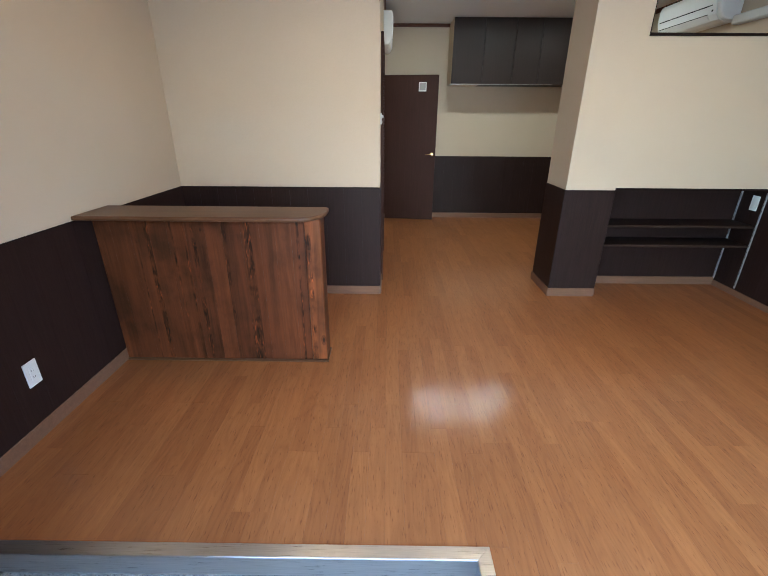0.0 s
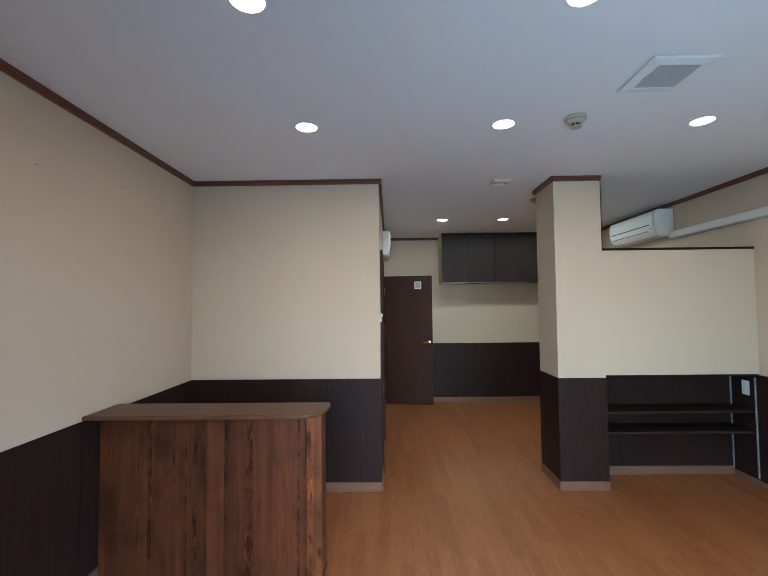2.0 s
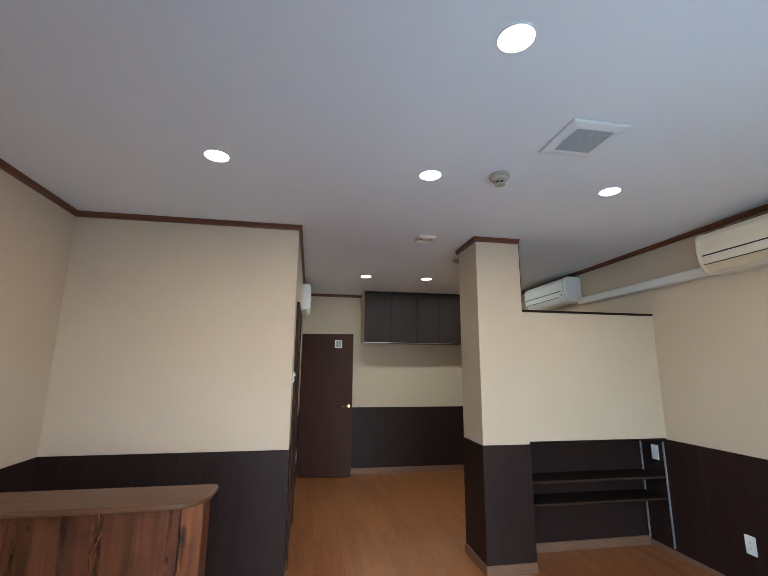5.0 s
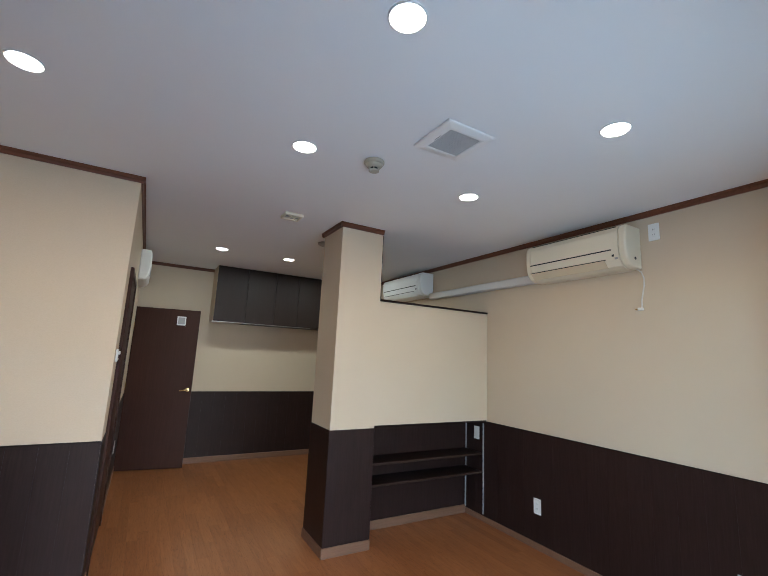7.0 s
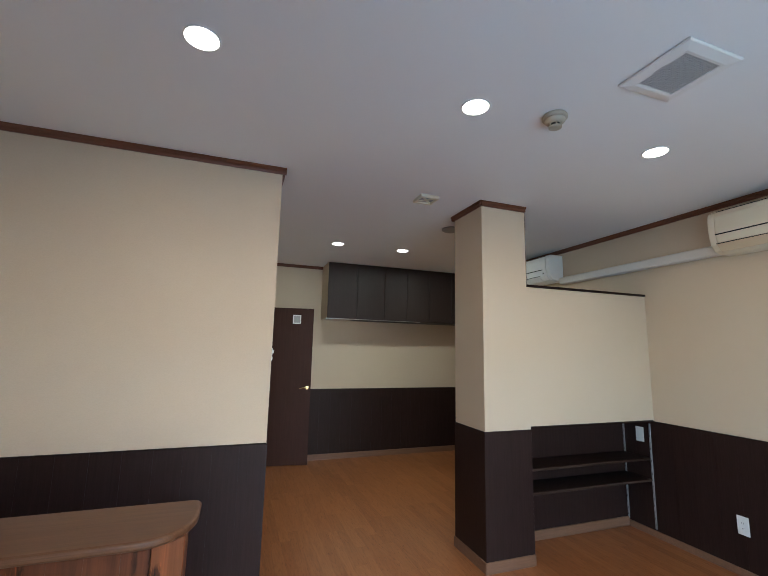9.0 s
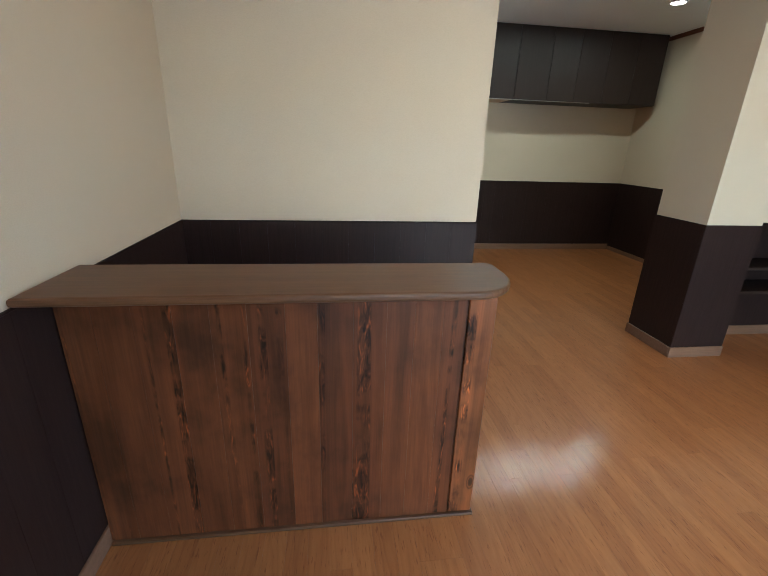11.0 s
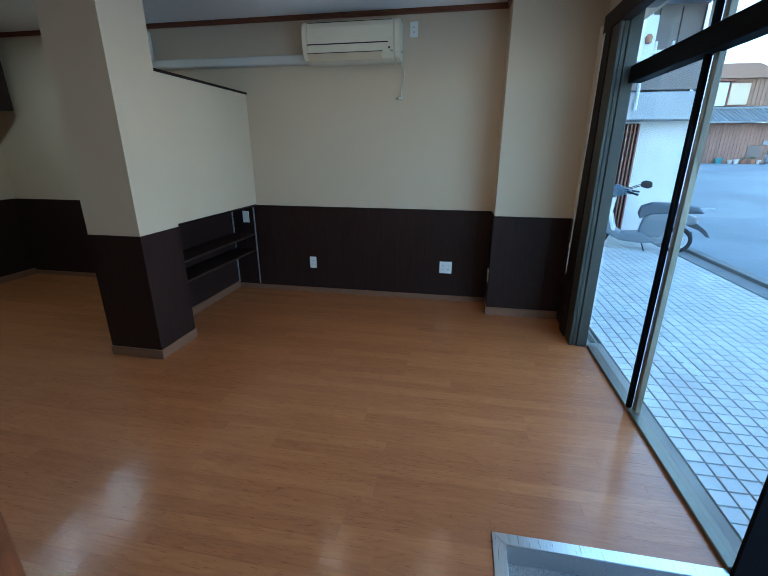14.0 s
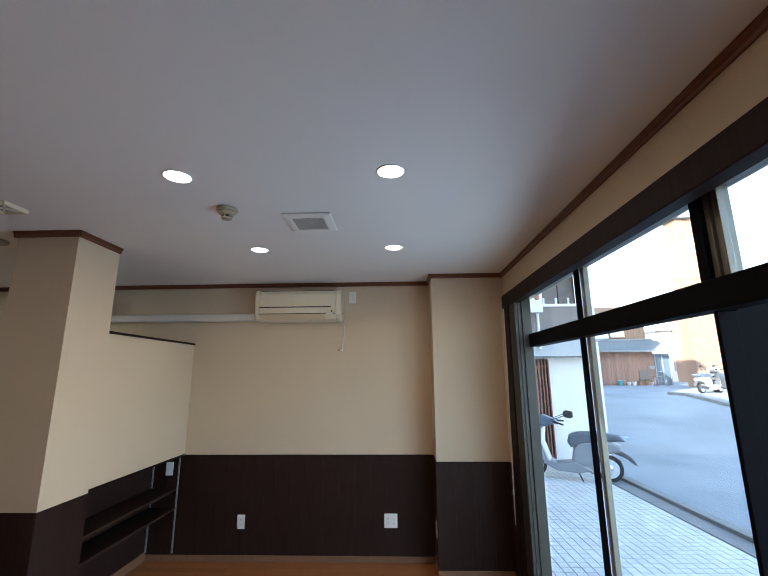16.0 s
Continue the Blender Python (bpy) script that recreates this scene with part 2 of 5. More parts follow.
def paver(name, per_island):
    m = mat(name, (0.45, 0.44, 0.42), 0.6)
    n, l, b = nodes_of(m)
    info = n.new("ShaderNodeNewGeometry" if per_island else "ShaderNodeObjectInfo")
    rnd = info.outputs["Random Per Island" if per_island else "Random"]
    geo = n.new("ShaderNodeNewGeometry")
    fine = noise_of(m, geo.outputs["Position"], 70, 4)
    c = ramp(m, rnd, [(0.0, (0.60, 0.61, 0.59)), (1.0, (0.70, 0.71, 0.68))])
    c = mixed(m, c, ramp(m, noise_of(m, geo.outputs["Position"], 1.7, 4), [(0.3, (0.75, 0.74, 0.72)), (0.7, (1.05, 1.05, 1.05))]), 0.7, "MULTIPLY")
    base(m, c)
    bump(m, fine, 0.3, 0.002)
    return m


WALL, CEIL = wallpaper(), ceiling_paper()
DARK = wood("dark_wainscot_print", (0.022, 0.0112, 0.0095), (0.033, 0.0172, 0.0145), 0.45, "z", 1.6, 0.35, 0.17)
DOORWOOD = wood("dark_brown_door_print", (0.046, 0.0165, 0.0105), (0.058, 0.0215, 0.0140), 0.48, "z", 1.2, 0.18, 0.16)
CABWOOD = wood("charcoal_cabinet_print", (0.027, 0.0165, 0.0140), (0.033, 0.0205, 0.0175), 0.42, "z", 1.4, 0.16, 0.20)
CROWN = wood("red_brown_crown", (0.13, 0.042, 0.02), (0.19, 0.065, 0.03), 0.4, "x", 1.0, 0.3)
BASEB = wood("tan_baseboard", (0.185, 0.092, 0.053), (0.24, 0.122, 0.072), 0.5, "x", 1.0, 0.3)
EDGEWOOD = wood("worn_shelf_edge", (0.022, 0.012, 0.009), (0.060, 0.034, 0.023), 0.5, "x", 1.0, 0.5, 0.2)
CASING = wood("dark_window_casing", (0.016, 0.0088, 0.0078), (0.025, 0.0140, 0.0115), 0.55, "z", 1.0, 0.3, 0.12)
PLANK, PLANKS_FAR = floor_planks("oak_print_plank"), floor_planks("oak_print_plank_far", True)
CEDAR = cedar("stained_cedar", (0.095, 0.030, 0.0125), (0.145, 0.045, 0.017), 1.5, 0.0)
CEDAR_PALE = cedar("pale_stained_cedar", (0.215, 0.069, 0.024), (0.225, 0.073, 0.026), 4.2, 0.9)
TOPWOOD = wood("counter_top_wood", (0.090, 0.038, 0.017), (0.140, 0.062, 0.028), 0.36, "x", 1.0, 0.5, 0.3)
PEBBLE = pebble()
STEEL = brushed("brushed_steel", (0.72, 0.72, 0.72), 0.28)
# Same bronze aluminium as the frame, with its backlit shade put into the colour.
SHADEJAMB = plain("shaded_bronze_jamb", (0.050, 0.046, 0.038), 0.5, 0.2, 80, 0.15, 0.05, 0.3)
# Lighter copy of the frame bronze; outdoor light on the mullion is in the colour.
LITBAR = plain("lit_tan_bronze", (0.21, 0.185, 0.145), 0.45, 0.2, 80, 0.12, 0.05)
BRONZE = plain("bronze_aluminium", (0.17, 0.155, 0.125), 0.38, 0.6, 80, 0.15, 0.05)
# Near-black dark bronze; the colour includes the backlit shade of transom and mullion.
DARKFRAME = plain("shaded_dark_bronze", (0.004, 0.0038, 0.005), 0.7, 0.0, 80, 0.15, 0.05, 0.06)
WHITEPL = plain("white_plastic", (0.80, 0.80, 0.78), 0.38, 0, 120, 0.05, 0.03)
CREAMPL = plain("yellowed_plastic", (0.76, 0.69, 0.54), 0.36, 0, 120, 0.06, 0.03)
DETPL = plain("aged_beige_plastic", (0.42, 0.385, 0.31), 0.5, 0, 120, 0.1, 0.05)
BEIGEPL = plain("beige_plastic_flap", (0.66, 0.55, 0.38), 0.4, 0, 120, 0.06, 0.03)
BLACKGAP = plain("dark_gap", (0.015, 0.015, 0.015), 0.7)
GREYGRILL = plain("grey_grille", (0.40, 0.40, 0.39), 0.5, 0, 90, 0.2, 0.1)
DARKGRILL, PALEGRILL = plain("dark_chamber", (0.10, 0.10, 0.10), 0.6, 0, 90, 0.2, 0.1), plain("pale_grille", (0.50, 0.50, 0.49), 0.5, 0, 90, 0.25, 0.1)
DUCT = plain("pale_duct_cover", (0.66, 0.64, 0.60), 0.42, 0, 90, 0.08, 0.04)
BRASS = mat("brass", (0.75, 0.55, 0.25), 0.25, 1.0)
GLASS = glass()
CORD = plain("white_cord", (0.7, 0.69, 0.66), 0.7)
UNDER = plain("plywood_underlay", (0.22, 0.14, 0.09), 0.8)
JOINT = plain("grey_grout", (0.085, 0.085, 0.085), 0.9)
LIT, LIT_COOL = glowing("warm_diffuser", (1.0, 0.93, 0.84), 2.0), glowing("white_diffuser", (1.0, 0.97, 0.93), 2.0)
ASPHALT, PAVER, PAVER_FAR = asphalt(), paver("pale_paver", False), paver("pale_paver_far", True)
CONCRETE = plain("kerb_concrete", (0.27, 0.265, 0.25), 0.85, 0, 45, 0.25, 0.35)
RENDERW = plain("white_render", (0.74, 0.73, 0.71), 0.85, 0, 50, 0.1, 0.2)
SIDING = plain("brown_grey_siding", (0.20, 0.165, 0.15), 0.6, 0, 50, 0.15, 0.1)
GREYMETAL = plain("grey_metal", (0.34, 0.35, 0.37), 0.45, 0.3, 70, 0.12, 0.05)
REDWOOD = wood("red_brown_lattice", (0.20, 0.085, 0.055), (0.29, 0.13, 0.085), 0.6, "z", 0.8, 0.4)
OLDWOOD = wood("weathered_boards", (0.31, 0.17, 0.125), (0.42, 0.25, 0.185), 0.7, "z", 0.5, 0.5, per_object=True, vary=0.2)
TANWALL = plain("tan_siding", (0.31, 0.19, 0.13), 0.7, 0, 30, 0.15, 0.1)
ROOFTILE = plain("grey_roof_tile", (0.25, 0.275, 0.29), 0.6, 0, 40, 0.25, 0.2)
RUBBER = plain("black_rubber", (0.022, 0.022, 0.023), 0.75, 0, 90, 0.2, 0.2)
SCOOTBLUE = plain("blue_grey_scooter_paint", (0.09, 0.125, 0.165), 0.3, 0.1, 120, 0.1, 0.03)
SCOOTGREY = plain("grey_scooter_paint", (0.23, 0.25, 0.28), 0.3, 0.2, 120, 0.1, 0.03)
SCOOTSEAT = plain("blue_grey_seat_vinyl", (0.085, 0.105, 0.135), 0.5, 0, 100, 0.15, 0.1)
SCOOTPLAST = plain("dark_scooter_plastic", (0.07, 0.075, 0.085), 0.55, 0, 100, 0.15, 0.1)
SCOOTWHITE = plain("white_scooter_paint", (0.70, 0.71, 0.72), 0.28, 0, 120, 0.05, 0.03)
CHROME = mat("chrome", (0.75, 0.76, 0.78), 0.18, 1.0)
POT, TEALPL = plain("terracotta_pot", (0.42, 0.20, 0.12), 0.8), plain("teal_bucket", (0.10, 0.33, 0.34), 0.45)
LEAF = plain("leaf_green", (0.07, 0.11, 0.045), 0.6, 0, 30, 0.4, 0.2)
MASONRY = plain("grey_render", (0.42, 0.41, 0.39), 0.85, 0, 40, 0.2, 0.3)


# ---- mesh helpers ----
def box(bm, x0, y0, z0, x1, y1, z1, bev=0.0, seg=1):
    """A box from corner to corner, its edges rounded by bev."""
    made = bmesh.ops.create_cube(bm, size=1.0)["verts"]
    for v in made:
        v.co = Vector((x0 + (v.co.x + 0.5) * (x1 - x0), y0 + (v.co.y + 0.5) * (y1 - y0), z0 + (v.co.z + 0.5) * (z1 - z0)))
    if bev > 0:
        edges = list({e for v in made for e in v.link_edges})
        bmesh.ops.bevel(bm, geom=edges, offset=bev, segments=seg, profile=0.5, affect="EDGES")
    return bm


def boxed(*args, **kw):
    return box(bmesh.new(), *args, **kw)


def rod(bm, a, b_, r, n=10, r2=None):
    a, b_ = Vector(a), Vector(b_)
    d = b_ - a
    m = Matrix.Translation((a + b_) / 2) @ d.to_track_quat("Z", "Y").to_matrix().to_4x4()
    bmesh.ops.create_cone(bm, cap_ends=True, segments=n, radius1=r, radius2=r if r2 is None else r2, depth=d.length, matrix=m)
    return bm


def prism(bm, pts, axis, lo, hi, bev=0.0, seg=2):
    """A flat outline of (u, v) pushed along an axis from lo to hi. x: u=y, v=z; y: u=x, v=z; z: u=x, v=y."""
    put = {"x": lambda u, v, w: (w, u, v), "y": lambda u, v, w: (u, w, v), "z": lambda u, v, w: (u, v, w)}[axis]
    a = [bm.verts.new(put(u, v, lo)) for u, v in pts]
    b_ = [bm.verts.new(put(u, v, hi)) for u, v in pts]
    faces = [bm.faces.new(a), bm.faces.new(b_)]
    for i in range(len(pts)):
        j = (i + 1) % len(pts)
        faces.append(bm.faces.new((a[i], a[j], b_[j], b_[i])))
    bmesh.ops.recalc_face_normals(bm, faces=faces)
    if bev > 0:
        bmesh.ops.bevel(bm, geom=[e for f in faces[:2] for e in f.edges], offset=bev, segments=seg, profile=0.5, affect="EDGES")
    return bm


def lathe(bm, profile, centre, axis="z", n=24):
    """Spins (radius, height) pairs round an axis through centre."""
    c = Vector(centre)
    rings = []
    for r, h in profile:
        ring = []
        for k in range(n):
            a = 2 * math.pi * k / n
            p = {"z": (r * math.cos(a), r * math.sin(a), h), "y": (r * math.cos(a), h, r * math.sin(a)), "x": (h, r * math.cos(a), r * math.sin(a))}[axis]
            ring.append(bm.verts.new(c + Vector(p)))
        rings.append(ring)
    faces = []
    for a, b_ in zip(rings, rings[1:]):
        for k in range(n):
            faces.append(bm.faces.new((a[k], a[(k + 1) % n], b_[(k + 1) % n], b_[k])))
    faces += [bm.faces.new(rings[0]), bm.faces.new(rings[-1])]
    bmesh.ops.recalc_face_normals(bm, faces=faces)
    return bm


def tube(bm, pts, r, n=8):
    """A round bar through the points."""
    rings = []
    pts = [Vector(p) for p in pts]
    for i, p in enumerate(pts):
        d = (pts[min(i + 1, len(pts) - 1)] - pts[max(i - 1, 0)]).normalized()
        side = d.cross(Vector((0.31, 0.17, 0.93))).normalized()
        up = side.cross(d)
        rr = r[i] if isinstance(r, (list, tuple)) else r
        rings.append([bm.verts.new(p + rr * (math.cos(2 * math.pi * k / n) * side + math.sin(2 * math.pi * k / n) * up)) for k in range(n)])
    faces = []
    for a, b_ in zip(rings, rings[1:]):
        for k in range(n):
            faces.append(bm.faces.new((a[k], a[(k + 1) % n], b_[(k + 1) % n], b_[k])))
    faces += [bm.faces.new(rings[0]), bm.faces.new(rings[-1])]
    bmesh.ops.recalc_face_normals(bm, faces=faces)
    return bm


def to_mesh(name, bm, material, smooth=False):
    me = bpy.data.meshes.new(name)
    for f in bm.faces:
        f.smooth = smooth
    bm.to_mesh(me)
    bm.free()
    me.materials.append(material)
    return me


def part(name, bm, material, parent, label="", smooth=False):
    """One mesh under a thing or a part, its mesh given in world metres."""
    ob = new(name, to_mesh(name, bm, material, smooth))
    ob.parent = parent
    if parent.type == "EMPTY":
        ob.matrix_parent_inverse = Matrix.Translation(-Vector(parent.location))
    if label:
        ob["label"] = label
    return ob


def thing(name, place, label, category, group="", kind=""):
    """An Empty at a thing's base; parts are given in world metres."""
    ob = new(name)
    ob.empty_display_size = 0.1
    ob.location = place
    return tagged(ob, label, category, group, kind)


def solid(name, bm, material, label="", category="", kind="structure", smooth=False):
    return tagged(new(name, to_mesh(name, bm, material, smooth)), label, category, "", kind)


# ---- the room: walls, ceiling, trims ----
XL, XR, YP, YB, YF, ZC, WH = -1.06, 3.70, 3.89, 6.98, 0.84, 2.62, 0.92
XK = 0.54          # side wall of the kitchen passage
COL = (2.026, 3.885, 2.42, 4.295)   # column, x0 y0 x1 y1
GROUND = -0.13     # outdoor pavement level
OUT = 0.60         # outer face of the front wall

solid("wall_left", boxed(XL - 0.15, OUT, -0.25, XL, YP + 0.12, ZC + 0.1), WALL, "cream wallpapered side wall above dark wainscot", "wall")
solid("wall_right", boxed(XR, OUT, -0.25, XR + 0.15, YB + 0.15, ZC + 0.1), WALL, "cream wallpapered wall with an air conditioner", "wall")
solid("wall_partition", boxed(XL, YP, 0, XK, YP + 0.12, ZC), WALL, "cream wallpapered partition behind the counter", "wall")
solid("wall_passage", boxed(XK - 0.12, YP + 0.12, 0, XK, YB, ZC), WALL, "cream passage wall beside the brown door", "wall")
solid("wall_back", boxed(XK - 0.12, YB, -0.1, XR, YB + 0.15, ZC + 0.1), WALL, "cream kitchen back wall below hanging cabinets", "wall")
solid("wall_front_outer", boxed(3.06, 0.69, -0.13, XR, 0.735, 2.334), MASONRY, "grey rendered outer wall beside the shop window", "wall")
solid("ceiling", boxed(XL - 0.15, OUT, ZC, XR + 0.15, YB + 0.15, ZC + 0.1), CEIL, "white papered flat ceiling", "ceiling")
solid("wall_column", boxed(*COL[:2], 0, *COL[2:], ZC), WALL, "cream square column above dark wainscot", "column")
solid("wall_corner_pier", boxed(3.38, 0.801, 0, XR, 1.48, ZC), WALL, "cream corner pier beside the shop window", "column")
solid("wall_front_upper", boxed(XL, OUT, 2.335, XR, 0.80, ZC), WALL, "cream wall strip above the shop window", "wall")
# Unseen wall, added to keep daylight off the left side of the room.
solid("wall_front_left", boxed(XL, OUT, GROUND - 0.08, -0.301, 0.80, 2.334), WALL, "unseen cream wall beside the entrance door, added to block daylight", "wall")
solid("wall_front_side", boxed(2.917, 0.735, -0.13, 3.38, YF, 2.334), WALL, "narrow cream wall strip beside the shop window", "wall")

# half-height wall with an open niche below
half = thing("wall_half", (3.06, 4.1, 0), "cream half-height wall with an open shelf niche below", "wall", kind="structure")
part("wall_panel", boxed(COL[2], 3.90, 0.93, XR, COL[3], 1.985), WALL, half)
part("top_trim", boxed(COL[2], 3.885, 1.985, XR - 0.004, COL[3] + 0.01, 2.003, 0.003), CASING, half, "dark brown trim on the wall top")
part("side_trim", boxed(COL[2], 3.893, 2.003, COL[2] + 0.012, 3.91, ZC - 0.04), CASING, half)
part("niche_back", boxed(COL[2], 4.20, 0, XR - 0.001, COL[3], 0.93), DARK, half)
part("niche_edge", boxed(COL[2] + 0.002, 3.893, 0.922, XR - 0.012, 3.90, 0.937), CASING, half)


def wainscot(x0, y0, x1, y1, z0=0.0, z1=WH):
    """Dark panels in front of a wall, split into vertical boards along the longer side, with a thin cap."""
    along_x = (x1 - x0) > (y1 - y0)
    length = (x1 - x0) if along_x else (y1 - y0)
    count = max(1, round(length / 0.152))
    w = thing("wainscot", ((x0 + x1) / 2, (y0 + y1) / 2, z0), "dark brown wood-print wainscot panels", "wainscot", kind="structure")
    if along_x:
        part("backing", boxed(x0, y0 + 0.002, z0, x1, y1 - 0.002, z1 - 0.001), BLACKGAP, w)
    else:
        part("backing", boxed(x0 + 0.002, y0, z0, x1 - 0.002, y1, z1 - 0.001), BLACKGAP, w)
    for k in range(count):
        a, b_ = length * k / count + 0.0004, length * (k + 1) / count - 0.0004
        if along_x:
            part("panel", boxed(x0 + a, y0, z0, x0 + b_, y1, z1), DARK, w)
        else:
            part("panel", boxed(x0, y0 + a, z0, x1, y0 + b_, z1), DARK, w)
    return w


def capped(x0, y0, x1, y1):
    solid("trim", boxed(x0, y0, WH, x1, y1, WH + 0.007, 0.002), CASING, "thin dark cap strip on the wainscot", "trim")


T = 0.006
wainscot(XL, 1.59, XL + T, YP - T)
capped(XL, 1.59, XL + T + 0.004, YP - T)
wainscot(XL, OUT, XL + T, 1.59, GROUND + 0.08)
wainscot(XL, YP - T, XK, YP)
capped(XL, YP - T - 0.004, XK, YP)
wainscot(XK, YP + 0.003, XK + T, 4.22)
wainscot(XK, 5.20, XK + T, 6.85)
wainscot(1.30, YB - T, XR, YB)
capped(1.30, YB - T - 0.004, XR, YB)
wainscot(XR - T, 1.48, XR, 4.197)
capped(XR - T - 0.004, 1.48, XR, 3.90)
wainscot(XR - T, 4.30, XR, YB - T)
capped(XR - T - 0.004, 4.30, XR, YB - T)
wainscot(3.38 - T, YF + T, 3.38, 1.48 + T)
wainscot(3.38, 1.48, XR - T, 1.48 + T)
capped(3.38 - T - 0.004, YF + T, 3.38, 1.48 + T)
capped(3.38, 1.48, XR - T, 1.48 + T + 0.004)
wainscot(3.15, YF, 3.38 - T, YF + T)
capped(3.15, YF, 3.38, YF + T)
cw = thing("wainscot", (2.22, 4.09, 0), "dark brown wood-print wainscot round the column", "wainscot", kind="structure")
part("panel", boxed(COL[0] - T, COL[1] - T, 0, COL[2], COL[1], WH, 0.001), DARK, cw)
part("panel", boxed(COL[0] - T, COL[1], 0, COL[0], COL[3] + T, WH, 0.001), DARK, cw)
part("panel", boxed(COL[0], COL[3], 0, COL[2], COL[3] + T, WH, 0.001), DARK, cw)
part("panel", boxed(COL[2], COL[1], 0, COL[2] + T, 4.20, WH, 0.001), DARK, cw)


def baseboard(x0, y0, x1, y1, h=0.075):
    solid("baseboard", boxed(x0, y0, 0, x1, y1, h, 0.003), BASEB, "tan wood-print baseboard along the floor", "baseboard")


B = 0.014
baseboard(XL, 1.59, XL + B, YP - B)
baseboard(XL, YP - B, XK, YP)
baseboard(XK, YP, XK + B, 4.20)
baseboard(XK, 5.22, XK + B, 6.85)
baseboard(1.30, YB - B, XR, YB)
baseboard(XR - B, 1.50, XR, 4.186, 0.052)
baseboard(XR - B, 4.31, XR, YB - B, 0.052)
baseboard(3.38 - B, YF + B, 3.38, 1.48 + B)
baseboard(3.38, 1.48, XR - B, 1.48 + B)
baseboard(COL[0] - B, COL[1] - B, COL[2] + 0.004, COL[1])
baseboard(COL[0] - B, COL[1], COL[0], COL[3] + B)
baseboard(COL[2] + T, 4.20 - B, XR - T, 4.20)


def crown(x0, y0, x1, y1, side):
    """A stepped cornice strip; side is the way it faces: +x, -x, +y or -y."""
    prof = [(0, 0), (0.010, 0), (0.014, 0.010), (0.014, 0.022), (0.024, 0.030), (0.024, 0.040), (0, 0.040)]
    bm = bmesh.new()
    z = ZC - 0.040
    if side == "+y":
        prism(bm, [(y0 + u, z + v) for u, v in prof], "x", x0, x1)
    elif side == "-y":
        prism(bm, [(y0 - u, z + v) for u, v in prof], "x", x0, x1)
    elif side == "+x":
        prism(bm, [(x0 + u, z + v) for u, v in prof], "y", y0, y1)
    else:
        prism(bm, [(x0 - u, z + v) for u, v in prof], "y", y0, y1)
    solid("trim", bm, CROWN, "red-brown wooden cornice at the ceiling", "cornice")


crown(XL, 0.80, XL, YP, "+x")
crown(XL, YP, XK + 0.024, YP, "-y")
crown(XK, YP, XK, YB, "+x")
crown(XK, YB, 1.42, YB, "-y")
crown(XR, 1.48, XR, YB, "-x")
crown(3.38, 0.80, 3.38, 1.48 + 0.024, "-x")
crown(3.38 - 0.024, 1.48, XR, 1.48, "+y")
crown(XL, 0.80, 3.38, 0.80, "+y")
crown(COL[0] - 0.024, COL[1], COL[2] + 0.004, COL[1], "-y")
crown(COL[0], COL[1] - 0.024, COL[0], COL[3] + 0.024, "-x")
crown(COL[0] - 0.024, COL[3], COL[2], COL[3], "+y")

# ---- entrance step ----
GX, GY = 0.985, 1.575
solid("floor_entrance", boxed(XL, OUT - 0.02, GROUND - 0.08, GX - 0.02, GY - 0.02, -0.09), PEBBLE, "washed pebble floor of the sunken entrance", "floor")
step = thing("entrance_step", (0, GY, GROUND), "brushed steel edge of the sunken entrance step", "step edge", kind="structure")
part("edge_bar", prism(bmesh.new(), [(XL, GY), (GX, GY), (GX - 0.052, GY - 0.052), (XL, GY - 0.052)], "z", 0.0, 0.006, 0.002, 1), STEEL, step)
part("edge_bar", prism(bmesh.new(), [(GX, GY), (GX, 0.73), (GX - 0.052, 0.73), (GX - 0.052, GY - 0.052)], "z", 0.0, 0.006, 0.002, 1), STEEL, step)
part("riser", boxed(XL, GY - 0.052, GROUND, GX - 0.052, GY - 0.046, 0.0), STEEL, step)
part("riser", boxed(GX - 0.052, 0.73, GROUND, GX - 0.046, GY - 0.052, 0.0), STEEL, step)

# ---- shop window ----
win = thing("window_1", (1.9, 0.7, 0), "tall bronze aluminium shop window with clear panes", "window", kind="structure")


def frame_bar(x0, z0, x1, z1, y0=0.655, y1=0.755, m=None, name="window_frame", bev=0.004):
    return part(name, boxed(x0, y0, z0, x1, y1, z1, bev), m or BRONZE, win)


frame_bar(2.825, GROUND, 2.915, 2.334, 0.735, 0.81, SHADEJAMB)
frame_bar(2.832, 0.0, 2.987, 2.245, 0.8405, 0.864, SHADEJAMB)
frame_bar(2.832, 0.0, 2.9165, 2.245, 0.8105, 0.8403, SHADEJAMB)
# Mullion as two bars: shaded side and lit face are given by colour.
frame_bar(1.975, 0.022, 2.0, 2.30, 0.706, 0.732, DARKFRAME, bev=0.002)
frame_bar(1.930, 0.012, 1.974, 2.30, 0.674, 0.704, LITBAR, bev=0.002)
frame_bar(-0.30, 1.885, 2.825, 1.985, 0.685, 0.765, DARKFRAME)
frame_bar(-0.30, 2.30, 2.825, 2.334, 0.67, 0.80)
frame_bar(0.975, 0.0, 2.825, 0.022, 0.690, 0.733, BRONZE)
frame_bar(0.975, 0.0, 2.825, 0.012, 0.655, 0.689, BRONZE)
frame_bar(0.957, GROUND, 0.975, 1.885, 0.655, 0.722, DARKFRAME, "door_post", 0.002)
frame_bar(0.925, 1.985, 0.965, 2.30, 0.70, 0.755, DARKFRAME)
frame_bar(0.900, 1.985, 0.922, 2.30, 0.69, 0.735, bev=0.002)
